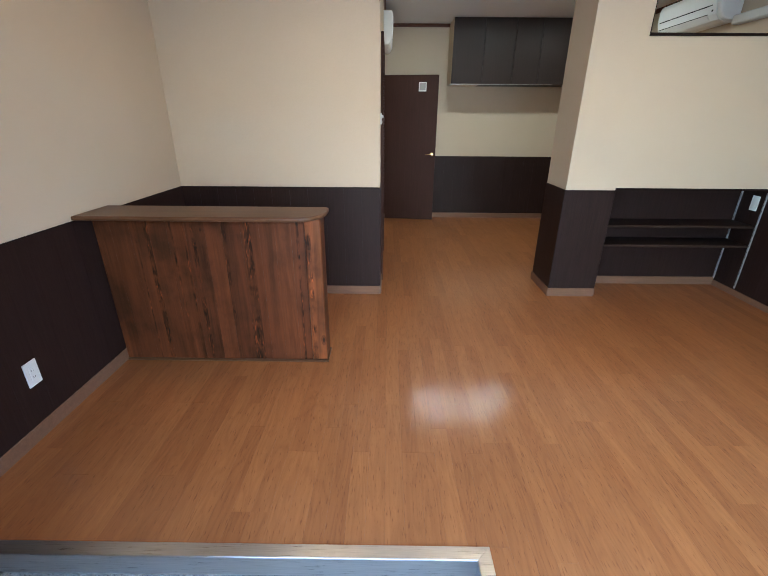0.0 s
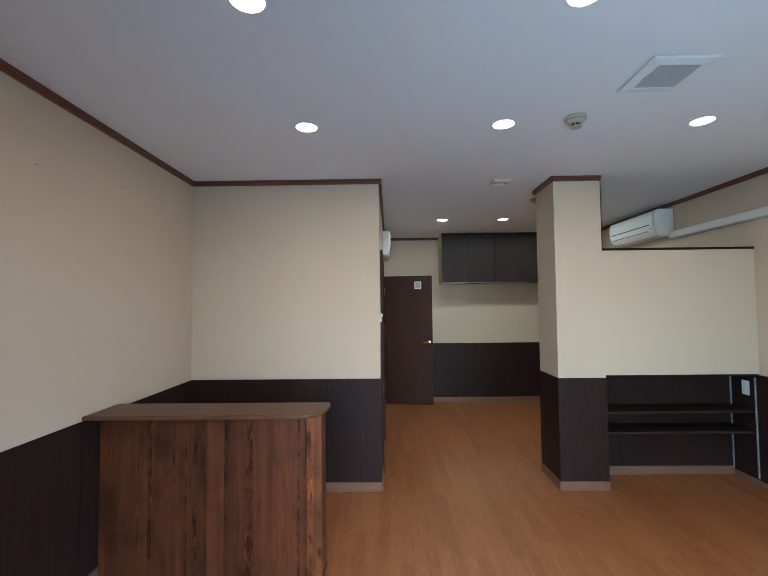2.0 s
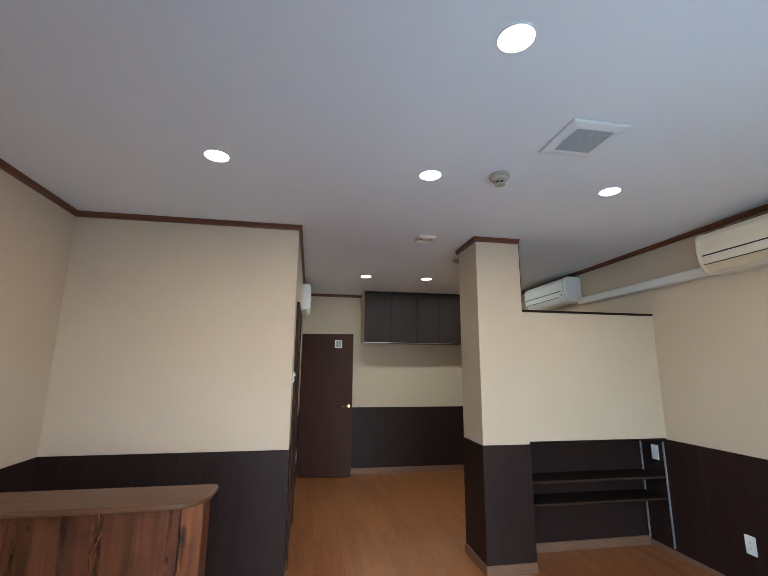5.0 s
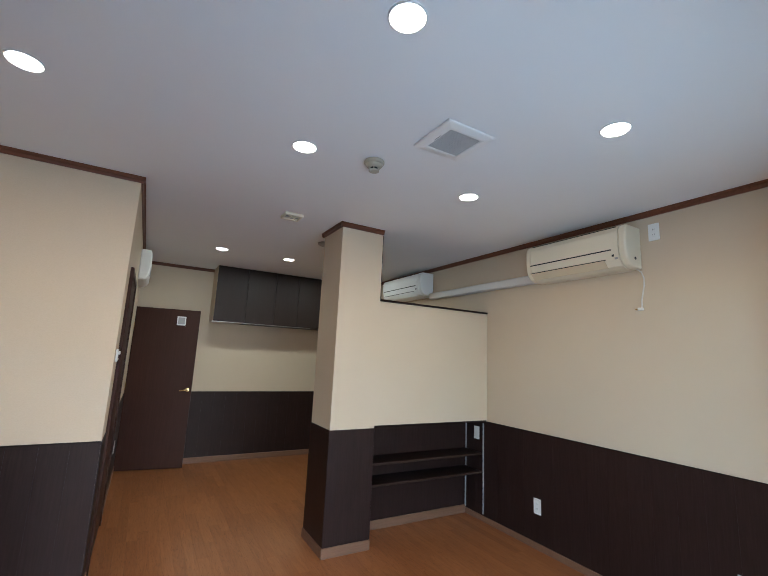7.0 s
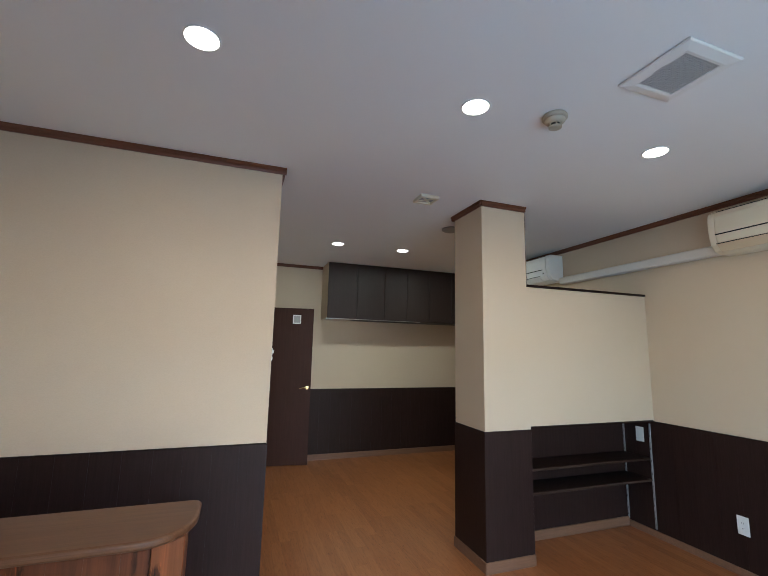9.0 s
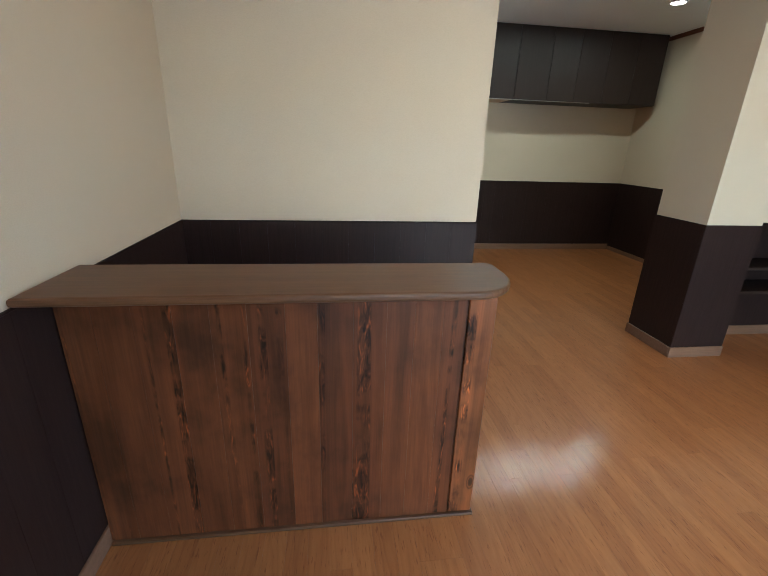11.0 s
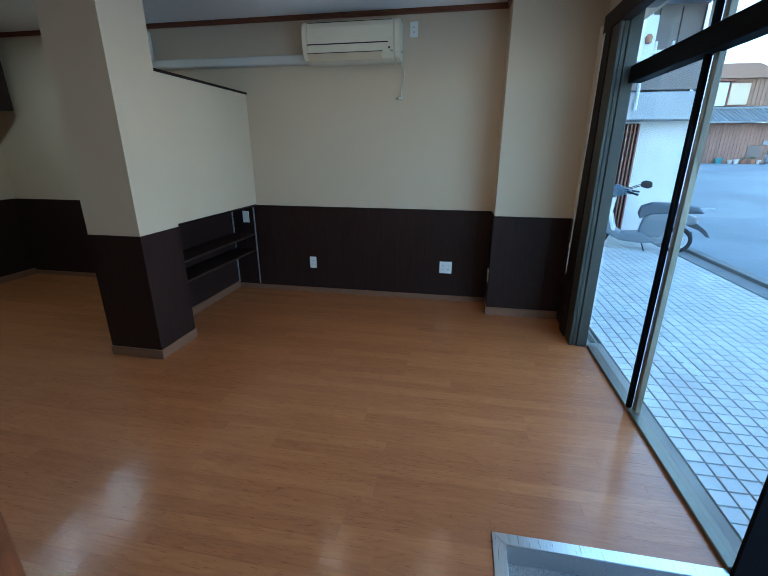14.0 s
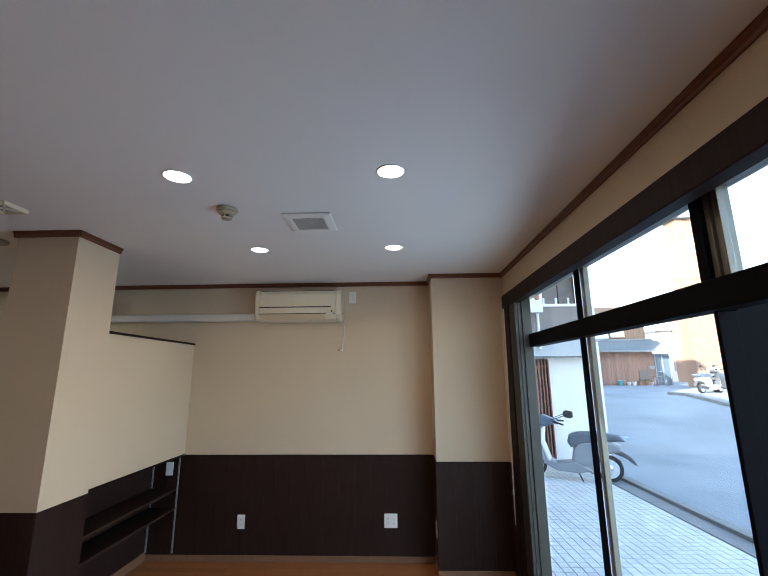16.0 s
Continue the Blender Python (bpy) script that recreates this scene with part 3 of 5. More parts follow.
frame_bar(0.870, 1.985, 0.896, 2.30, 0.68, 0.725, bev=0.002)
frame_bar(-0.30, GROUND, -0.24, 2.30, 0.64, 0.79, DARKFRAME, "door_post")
for x0, z0, x1, z1 in ((2.0, 0.022, 2.828, 1.885), (0.975, 0.022, 1.93, 1.885), (2.0, 1.985, 2.828, 2.30), (0.965, 1.985, 1.93, 2.30),
                       (-0.24, 1.985, 0.852, 2.30)):
    pane = part("pane", boxed(x0, 0.714, z0, x1, 0.719, z1), GLASS, win, "clear glass pane")
    pane.visible_shadow = False

trimw = thing("window_casing", (2.9, 0.86, 0), "dark brown wooden casing round the shop window", "casing", kind="structure")
part("header", boxed(XL + 0.008, 0.802, 2.245, 3.175, 0.872, 2.358, 0.004), CASING, trimw)
part("upright", boxed(2.99, YF, 0.0, 3.15, 0.872, 2.245, 0.004), CASING, trimw)
blind = thing("blind_cord", (3.10, 0.90, 1.75), "thin white looped blind cord beside the window", "cord")
part("cord", tube(bmesh.new(), [(3.07, 0.885, 2.23), (3.072, 0.89, 1.6), (3.075, 0.90, 1.1), (3.07, 0.905, 0.75), (3.055, 0.91, 0.58), (3.065, 0.905, 0.53), (3.085, 0.90, 0.57), (3.09, 0.895, 0.8), (3.08, 0.885, 2.23)], 0.0035, 6), CORD, blind)
part("toggle", lathe(bmesh.new(), [(0.002, 0), (0.008, 0.004), (0.006, 0.04), (0.002, 0.045)], (3.07, 0.905, 0.74), "z", 10), WHITEPL, blind)

# ---- downlights ----
def downlight(x, y, watts, colour):
    d = thing("ceiling_downlight", (x, y, ZC), "round recessed ceiling downlight, lit, with a thin white rim", "downlight", "ceiling downlights")
    part("rim", lathe(bmesh.new(), [(0.0605, -0.0005), (0.0605, -0.004), (0.063, -0.0055), (0.067, -0.004), (0.0685, 0.001)], (x, y, ZC), "z", 32), WHITEPL, d, smooth=True)
    part("diffuser", lathe(bmesh.new(), [(0.0600, -0.0008), (0.0600, -0.0028)], (x, y, ZC), "z", 32), LIT if watts == LAMP_W else LIT_COOL, d, "glowing white diffuser")
    data = bpy.data.lights.new("downlight_lamp", "AREA")
    data.shape, data.size, data.energy, data.color = "DISK", 0.118, watts, colour
    lamp = new("downlight_lamp", data)
    lamp.matrix_world = look((x, y, ZC - 0.009), (x, y, 0))
    return d


for x in (0.135, 1.318, 2.497):
    for y in (1.825, 2.848):
        downlight(x, y, LAMP_W, LAMP_COLOR)
for x in (1.31, 2.08, 2.85):
    downlight(x, 5.60, KITCHEN_W, KITCHEN_COLOR)



# ---- counter ----
def counter():
    c = thing("counter", (-0.4, 2.85, 0), "dark-stained cedar counter with a rounded wooden top", "counter")
    z0, z1 = 0.930, 0.955
    x1, yf, yb, r = 0.262, 2.655, 2.955, 0.15
    outline = [(XL + 0.008, yf)] + [(x1 - r + r * math.sin(a), yf + r * 1.15 - r * 1.15 * math.cos(a)) for a in [math.pi / 2 * k / 10 for k in range(11)]]
    outline += [(x1, yb - 0.025), (x1 - 0.008, yb - 0.008), (x1 - 0.025, yb), (XL + 0.008, yb)]
    part("top", prism(bmesh.new(), outline, "z", z0, z1, 0.009, 3), TOPWOOD, c, "brown wooden top with a rounded corner")
    edges = [-1.045, -0.955, -0.850, -0.742, -0.640, -0.535, -0.425, -0.330, -0.222, -0.118, -0.030, 0.062, 0.138]
    for k, (a, b_) in enumerate(zip(edges, edges[1:])):
        part("board", boxed(a + 0.00015, 2.790 + 0.0003 * (k % 2), 0.014, b_ - 0.00015, 2.812, z0, 0.0004), CEDAR, c)
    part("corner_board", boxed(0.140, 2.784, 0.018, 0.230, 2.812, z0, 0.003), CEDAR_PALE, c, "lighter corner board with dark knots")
    part("end_panel", boxed(0.208, 2.813, 0.018, 0.228, 2.935, z0, 0.003), CEDAR, c)
    part("back_shelf", boxed(-1.045, 2.813, 0.45, 0.207, 2.93, 0.47, 0.002), CEDAR, c)
    part("plinth", boxed(-1.045, 2.776, 0.0, 0.238, 2.945, 0.014, 0.003), TOPWOOD, c, "thin brown base strip on the floor")


counter()


# ---- niche shelves ----
def niche_shelf(z):
    s = thing("niche_shelf", (3.06, 4.07, z), "dark brown shelf board inside the wall niche", "shelf", "niche shelves")
    part("board", boxed(COL[2] + T + 0.002, 3.945, z - 0.022, XR - T - 0.012, 4.196, z, 0.003), CASING, s)
    part("front_edge", boxed(COL[2] + T + 0.004, 3.9425, z - 0.019, XR - T - 0.014, 3.9448, z - 0.003, 0.001), EDGEWOOD, s, "worn brown front edge")
    for y in (3.955, 4.16):
        part("bracket", prism(bmesh.new(), [(y - 0.012, z - 0.023), (y + 0.03, z - 0.023), (y + 0.03, z - 0.03), (y, z - 0.055), (y - 0.012, z - 0.05)], "x", XR - T - 0.011, XR - T - 0.004), CASING, s)


for z in (0.625, 0.455):
    niche_shelf(z)
for y in (3.937, 4.188):
    rail = thing("shelf_rail", (XR - T, y, 0.06), "narrow grey slotted metal shelf rail on the wall", "shelf rail", "shelf rails")
    bm = bmesh.new()
    box(bm, XR - T - 0.009, y - 0.007, 0.065, XR - T, y + 0.007, 0.90, 0.001)
    part("strip", bm, GREYMETAL, rail)
    for k in range(16):
        part("slot", boxed(XR - T - 0.0096, y - 0.002, 0.09 + 0.05 * k, XR - T - 0.0088, y + 0.002, 0.105 + 0.05 * k), BLACKGAP, rail)


# ---- wall plates ----
def plate(wall, u, z, w, h, label, kind="outlet"):
    """A bevelled white plate on a wall: wall is (axis, place, way it faces)."""
    axis, at, way = wall
    name = "wall_outlet" if kind == "outlet" else "wall_switch"
    place = (at, u, z) if axis == "x" else (u, at, z)
    p = thing(name, place, label, kind)

    def slab(u0, z0, u1, z1, d0, d1, bev):
        a, b_ = sorted((at + way * d0, at + way * d1))
        return boxed(a, u0, z0, b_, u1, z1, bev, 2) if axis == "x" else boxed(u0, a, z0, u1, b_, z1, bev, 2)

    part("cover", slab(u - w / 2, z - h / 2, u + w / 2, z + h / 2, 0, 0.008, 0.003), WHITEPL, p)
    for k in range(2 if w > 0.1 else 1):
        cu = u + (0 if w <= 0.1 else (-0.026 + 0.052 * k))
        part("insert", slab(cu - 0.014, z - 0.035, cu + 0.014, z + 0.035, 0.007, 0.0095, 0.001), WHITEPL, p)
        if kind == "outlet":
            for dz in (-0.018, 0.018):
                for du in (-0.005, 0.005):
                    part("slot", slab(cu + du - 0.001, z + dz - 0.005, cu + du + 0.001, z + dz + 0.005, 0.0093, 0.0098, 0), BLACKGAP, p)
    return p


R, L = ("x", XR - T, -1), ("x", XL + T, 1)
plate(R, 3.30, 0.335, 0.072, 0.122, "white single wall outlet on dark wainscot")
plate(R, 1.893, 0.35, 0.122, 0.122, "white double wall outlet on dark wainscot")
plate(R, 4.03, 0.80, 0.072, 0.122, "white wall switch inside the niche", "switch")
plate(L, 2.155, 0.325, 0.072, 0.122, "white single wall outlet on dark wainscot")
plate(("x", XR, -1), 2.268, 2.462, 0.072, 0.122, "white wall outlet beside the air conditioner")
plate(("y", 1.48 + T, 1), 3.46, 0.36, 0.072, 0.122, "white wall outlet on the corner pier")
plate(("x", XK, 1), 5.54, 1.74, 0.072, 0.122, "white wall switch high on the passage wall", "switch")
panel = thing("wall_controller", (XK, 4.03, 1.43), "white plastic wall controller at the passage corner", "controller")
part("case", boxed(XK, 3.995, 1.395, XK + 0.012, 4.065, 1.475, 0.003, 2), WHITEPL, panel)
part("dial", lathe(bmesh.new(), [(0.011, 0.0), (0.011, 0.009), (0.008, 0.012)], (XK + 0.0122, 4.03, 1.452), "x", 20), WHITEPL, panel, "round white dial")
part("button", boxed(XK + 0.0115, 4.01, 1.404, XK + 0.016, 4.05, 1.420, 0.001), CREAMPL, panel)
plate(("x", XK, 1), 5.56, 1.45, 0.072, 0.122, "white light switch on the passage wall", "switch")
plate(("x", XK + T, 1), 5.36, 0.467, 0.072, 0.122, "white wall outlet in the passage")
plate(("x", XK + T, 1), 5.90, 0.479, 0.072, 0.122, "white wall outlet in the passage")
nail = thing("wall_nail", (XL, 2.96, 2.30), "tiny dark nail sticking out of cream wallpaper", "nail")
part("shank", rod(bmesh.new(), (XL, 2.96, 2.30), (XL + 0.012, 2.96, 2.302), 0.0016, 8), BLACKGAP, nail)
nail = thing("wall_nail", (XL, 2.34, 2.23), "tiny dark nail sticking out of cream wallpaper", "nail")
part("shank", rod(bmesh.new(), (XL, 2.34, 2.23), (XL + 0.010, 2.34, 2.231), 0.0012, 8), BLACKGAP, nail)


# ---- air conditioners ----
def air_conditioner(x, y0, y1, z0, z1, out, yellowed, label, slim=1.0):
    """A wall unit on a wall at x, its front towards out (-1 or 1)."""
    h = z1 - z0
    out = out * slim
    m = CREAMPL if yellowed else WHITEPL
    a = thing("air_conditioner", (x, (y0 + y1) / 2, z0), label, "air conditioner", "wall air conditioners")
    prof = [(0.0, 0.0), (0.10, 0.0), (0.15, 0.018), (0.185, 0.06), (0.200, 0.12), (0.205, h * 0.55), (0.203, h - 0.05), (0.190, h - 0.018), (0.165, h), (0.0, h)]
    pts = [(x + out * u, z0 + v) for u, v in prof]
    part("body", prism(bmesh.new(), pts, "y", y0 + 0.055, y1 - 0.055), m, a, smooth=False)
    small = [(x + out * u * 0.985, z0 + 0.004 + v * 0.985) for u, v in prof]
    part("end_cap", prism(bmesh.new(), small, "y", y0, y0 + 0.0545, 0.014, 3), m, a)
    part("end_cap", prism(bmesh.new(), small, "y", y1 - 0.0545, y1, 0.014, 3), m, a)
    fx = sorted((x + out * 0.2035, x + out * 0.2065))
    part("front_gap", boxed(fx[0], y0 + 0.10, z0 + 0.128, fx[1], y1 - 0.05, z0 + 0.137, 0.001), BLACKGAP, a, "dark slot across the front")
    part("top_gap", boxed(*sorted((x + out * 0.14, x + out * 0.186))[:1], y0 + 0.07, z1 - 0.012, sorted((x + out * 0.14, x + out * 0.191))[1], y1 - 0.06, z1 - 0.008), BLACKGAP, a)
    flap = [(0.140, 0.010), (0.187, 0.060), (0.1915, 0.060), (0.1445, 0.010)]
    part("flap", prism(bmesh.new(), [(x + out * (u + 0.004), z0 + v + 0.004) for u, v in flap], "y", y0 + 0.16, y1 - 0.05), BEIGEPL if yellowed else m, a, "beige air flap")
    line = [(0.1885, 0.0655), (0.1935, 0.068), (0.195, 0.070), (0.190, 0.0675)]
    part("flap_line", prism(bmesh.new(), [(x + out * (u + 0.002), z0 + v) for u, v in line], "y", y0 + 0.15, y1 - 0.045), BLACKGAP, a)
    part("display", boxed(*sorted((x + out * 0.197, x + out * 0.2025))[:1], y0 + 0.085, z0 + 0.082, sorted((x + out * 0.197, x + out * 0.2025))[1], y0 + 0.10, z0 + 0.097, 0.001), BLACKGAP, a)
    if yellowed:
        part("badge", lathe(bmesh.new(), [(0.004, 0.002), (0.010, 0.002), (0.0105, -0.0015), (0.004, -0.002)], (x + out * 0.085, y0 - 0.001, z0 + 0.072), "y", 16), BLACKGAP, a, "small dark round badge")
        part("sticker", boxed(x + out * 0.196, y0 + 0.062, z0 + 0.060, x + out * 0.193, y0 + 0.082, z0 + 0.074), GREYGRILL, a)
    return a


air_conditioner(XR, 2.36, 3.225, 2.205, 2.515, -1, True, "yellowed white wall air conditioner above the wainscot")
air_conditioner(XR, 4.83, 5.75, 2.262, 2.555, -1, False, "white wall air conditioner behind the half wall")
air_conditioner(XK, 5.72, 6.50, 2.195, 2.515, 1, False, "slim white wall air conditioner in the passage", 0.52)
duct = thing("duct_cover", (XR, 4.0, 2.22), "pale plastic pipe cover running between air conditioners", "pipe cover")
part("channel", prism(bmesh.new(), [(XR, 2.225), (XR - 0.055, 2.225), (XR - 0.065, 2.235), (XR - 0.065, 2.29), (XR - 0.055, 2.30), (XR, 2.30)], "y", 3.226, 4.829), DUCT, duct)
cable = thing("loose_cable", (XR, 2.37, 1.93), "thin white cable hanging from the air conditioner", "cable")
part("lead", tube(bmesh.new(), [(XR - 0.03, 2.385, 2.21), (XR - 0.022, 2.358, 2.185), (XR - 0.02, 2.344, 2.14), (XR - 0.02, 2.345, 2.09), (XR - 0.02, 2.357, 2.03), (XR - 0.02, 2.367, 1.98), (XR - 0.022, 2.367, 1.93)], 0.0048, 8), CORD, cable)
part("plug", boxed(XR - 0.03, 2.36, 1.912, XR - 0.012, 2.395, 1.932, 0.003), WHITEPL, cable)
part("prong", boxed(XR - 0.023, 2.395, 1.918, XR - 0.019, 2.413, 1.926), BRASS, cable)

# ---- ceiling fixtures ----
vx, vy, vs, vg = 1.940, 2.338, 0.148, 0.096
vent = thing("ceiling_vent", (vx, vy, ZC), "square white ceiling ventilation fan with a grey grille", "vent")
bm = bmesh.new()
rings = []
for half_w, z in ((vs - 0.004, ZC - 0.004), (vs, ZC - 0.004), (vs, ZC - 0.009), (vs - 0.005, ZC - 0.013), (vg + 0.012, ZC - 0.019), (vg, ZC - 0.017), (vg, ZC - 0.005)):
    rings.append([bm.verts.new((vx + a * half_w, vy + b_ * half_w, z)) for a, b_ in ((-1, -1), (1, -1), (1, 1), (-1, 1))])
for a, b_ in zip(rings, rings[1:]):
    for k in range(4):
        bm.faces.new((a[k], a[(k + 1) % 4], b_[(k + 1) % 4], b_[k]))
bmesh.ops.recalc_face_normals(bm, faces=bm.faces[:])
part("frame", bm, WHITEPL, vent)
# Dark plate draws the shadow line round the frame.
part("shadow_gap", boxed(vx - vs + 0.007, vy - vs + 0.007, ZC - 0.0038, vx + vs - 0.007, vy + vs - 0.007, ZC), DARKGRILL, vent, "dark plate drawing the shadow gap between frame and ceiling")
part("backing", boxed(vx - vg + 0.001, vy - vg + 0.001, ZC - 0.007, vx + vg - 0.001, vy + vg - 0.001, ZC - 0.004), DARKGRILL, vent, "dark fan chamber behind the grille")
part("fan_hub", lathe(bmesh.new(), [(0.030, -0.0062), (0.030, -0.0085), (0.022, -0.0100)], (vx, vy, ZC), "z", 24), GREYGRILL, vent)
for k in range(24):
    y = vy - vg + 0.004 + 0.008 * k
    part("slat", boxed(vx - vg, y - 0.0021, ZC - 0.0145, vx + vg, y + 0.0021, ZC - 0.0115), PALEGRILL, vent)
for k in range(16):
    x = vx - vg + 0.006 + 0.012 * k
    part("cross_bar", boxed(x - 0.0018, vy - vg, ZC - 0.0135, x + 0.0018, vy + vg, ZC - 0.0110), PALEGRILL, vent)
part("latch", boxed(vx - vg - 0.010, vy - 0.028, ZC - 0.0185, vx - vg - 0.004, vy + 0.028, ZC - 0.0155, 0.001), DARKGRILL, vent, "small dark latch on the frame")


def detector(x, y, label):
    k_ = 1.18
    d = thing("smoke_detector", (x, y, ZC), label, "smoke detector", "smoke detectors")
    part("base", lathe(bmesh.new(), [(k_ * r, k_ * h) for r, h in [(0.046, 0), (0.050, -0.006), (0.050, -0.014), (0.044, -0.018)]], (x, y, ZC), "z", 28), DETPL, d, smooth=True)
    part("dome", lathe(bmesh.new(), [(k_ * r, k_ * h) for r, h in [(0.043, -0.018), (0.041, -0.026), (0.034, -0.034), (0.028, -0.036)]], (x, y, ZC), "z", 28), DETPL, d, smooth=True)
    part("cage_core", lathe(bmesh.new(), [(k_ * r, k_ * h) for r, h in [(0.018, -0.034), (0.018, -0.052)]], (x, y, ZC), "z", 20), BLACKGAP, d)
    part("cage_cap", lathe(bmesh.new(), [(k_ * r, k_ * h) for r, h in [(0.026, -0.049), (0.026, -0.054), (0.016, -0.058)]], (x, y, ZC), "z", 20), DETPL, d)
    for k in range(6):
        a = math.pi * k / 3
        px, py = x + 0.028 * math.cos(a), y + 0.028 * math.sin(a)
        part("cage_post", rod(bmesh.new(), (px, py, ZC - 0.040), (px, py, ZC - 0.060), 0.0035, 6), DETPL, d)


detector(1.712, 2.770, "round cream smoke detector on the ceiling")
box2 = thing("ceiling_alarm", (1.61, 3.992, ZC), "small cream rectangular ceiling vent with louvres", "ceiling vent")
bm = bmesh.new()
for x0, y0, x1, y1 in ((-0.075, -0.075, 0.075, -0.058), (-0.075, 0.058, 0.075, 0.075), (-0.075, -0.058, -0.058, 0.058), (0.058, -0.058, 0.075, 0.058)):
    box(bm, 1.61 + x0, 3.992 + y0, ZC - 0.024, 1.61 + x1, 3.992 + y1, ZC, 0.003)
part("frame", bm, CREAMPL, box2)
part("backing", boxed(1.552, 3.934, ZC - 0.010, 1.668, 4.050, ZC - 0.004), GREYGRILL, box2)
for s in (-1, 1):
    bm = bmesh.new()
    box(bm, -0.075, -0.005, ZC - 0.020, 0.075, 0.005, ZC - 0.0105)
    bmesh.ops.rotate(bm, cent=(0, 0, 0), matrix=Matrix.Rotation(s * radians(45), 3, "Z"), verts=bm.verts)
    bmesh.ops.translate(bm, vec=(1.61, 3.992, 0.0005 * s), verts=bm.verts)
    part("bar", bm, CREAMPL, box2)
det2 = thing("ceiling_sensor", (2.18, 4.62, ZC), "round grey ceiling vent cap behind the column", "vent")
part("cap", lathe(bmesh.new(), [(0.085, 0), (0.085, -0.012), (0.070, -0.022), (0.03, -0.026)], (2.17, 4.62, ZC), "z", 28), GREYGRILL, det2, smooth=True)

# ---- kitchen ----
edges = [1.42, 1.818, 2.21, 2.545, 2.90, 3.25, 3.60]
for k, (a, b_) in enumerate(zip(edges, edges[1:])):
    u = thing("wall_cabinet", ((a + b_) / 2, 6.75, 1.865), "dark charcoal hanging kitchen cabinet with a plain door", "cabinet", "hanging cabinets")
    part("body", boxed(a + 0.0005, 6.57, 1.868, b_ - 0.0005, YB, ZC - 0.002), CABWOOD if k else WALL, u, "" if k else "cream-papered cabinet side")
    part("door", boxed(a + 0.002, 6.55, 1.872, b_ - 0.002, 6.569, ZC - 0.006, 0.0015), CABWOOD, u)
strip = thing("cabinet_strip", (2.08, 6.56, 1.86), "thin pale metal strip under the hanging cabinets", "trim strip")
part("strip", boxed(1.415, 6.545, 1.861, 2.75, 6.556, 1.8675, 0.001), STEEL, strip)
part("end", boxed(1.408, 6.540, 1.857, 1.4148, 6.56, 1.872, 0.001), WHITEPL, strip)

# dark brown door, slightly ajar
hinge, swing = Vector((0.552, 6.90, 0)), radians(-8.0)


def door_piece(name, bm, m, parent, label=""):
    bmesh.ops.rotate(bm, cent=(0, 0, 0), matrix=Matrix.Rotation(swing, 3, "Z"), verts=bm.verts)
    bmesh.ops.translate(bm, vec=hinge, verts=bm.verts)
    return part(name, bm, m, parent, label)


d1 = thing("door_1", hinge, "dark brown wooden door standing slightly ajar", "door", kind="structure")
leaf = door_piece("leaf", boxed(0.0, -0.035, 0.008, 0.745, 0.0, 1.995, 0.002), DOORWOOD, d1)
door_piece("window_frame", boxed(0.475, -0.039, 1.79, 0.580, -0.0352, 1.905, 0.003), WHITEPL, leaf, "small white framed light")
door_piece("window_pane", boxed(0.487, -0.0405, 1.803, 0.568, -0.0392, 1.892), GREYGRILL, leaf, "small grey frosted pane")
hb = bmesh.new()
lathe(hb, [(0.024, -0.0352), (0.024, -0.042), (0.010, -0.044), (0.010, -0.062)], (0.695, 0, 0.965), "y", 20)
tube(hb, [(0.695, -0.062, 0.965), (0.66, -0.063, 0.963), (0.60, -0.060, 0.955)], [0.009, 0.008, 0.006], 8)
door_piece("door_handle", hb, BRASS, leaf, "brass lever handle")
for z in (0.25, 1.0, 1.75):
    door_piece("hinge", rod(bmesh.new(), (-0.004, -0.037, z - 0.045), (-0.004, -0.037, z + 0.045), 0.005, 8), BRASS, leaf)
# Dark slab fills the doorway; its colour stands for the shade behind the leaf.
solid("doorway_fill", boxed(XK, YB - 0.03, 0, 1.298, YB, 2.002), CASING, "dark slab standing for the unlit doorway behind the brown door", "door frame")

# dark sliding door and casing on the passage wall
d2 = thing("door_2", (XK, 4.7, 0), "dark brown door in the passage wall", "door", kind="structure")
part("casing", boxed(XK, 4.22, 0, XK + 0.022, 4.26, 2.06, 0.002), DOORWOOD, d2)
part("casing", boxed(XK, 5.16, 0, XK + 0.022, 5.20, 2.06, 0.002), DOORWOOD, d2)
part("casing", boxed(XK, 4.26, 2.02, XK + 0.022, 5.16, 2.06, 0.002), DOORWOOD, d2)
part("leaf", boxed(XK, 4.26, 0.005, XK + 0.010, 5.16, 2.02, 0.002), DOORWOOD, d2)

# ---- entrance door, swung open to the street ----
ed = thing("door_3", (0.985, 0.62, GROUND), "dark bronze glazed entrance door swung open outward", "door", kind="structure")
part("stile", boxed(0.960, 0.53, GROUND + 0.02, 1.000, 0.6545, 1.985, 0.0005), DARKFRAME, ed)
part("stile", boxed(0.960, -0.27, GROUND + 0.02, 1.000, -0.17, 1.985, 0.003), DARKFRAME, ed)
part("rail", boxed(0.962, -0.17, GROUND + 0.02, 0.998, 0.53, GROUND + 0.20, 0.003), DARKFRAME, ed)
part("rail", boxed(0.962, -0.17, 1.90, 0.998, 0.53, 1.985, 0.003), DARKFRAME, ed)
p = part("pane", boxed(0.976, -0.17, GROUND + 0.20, 0.982, 0.53, 1.90), GLASS, ed)
p.visible_shadow = False
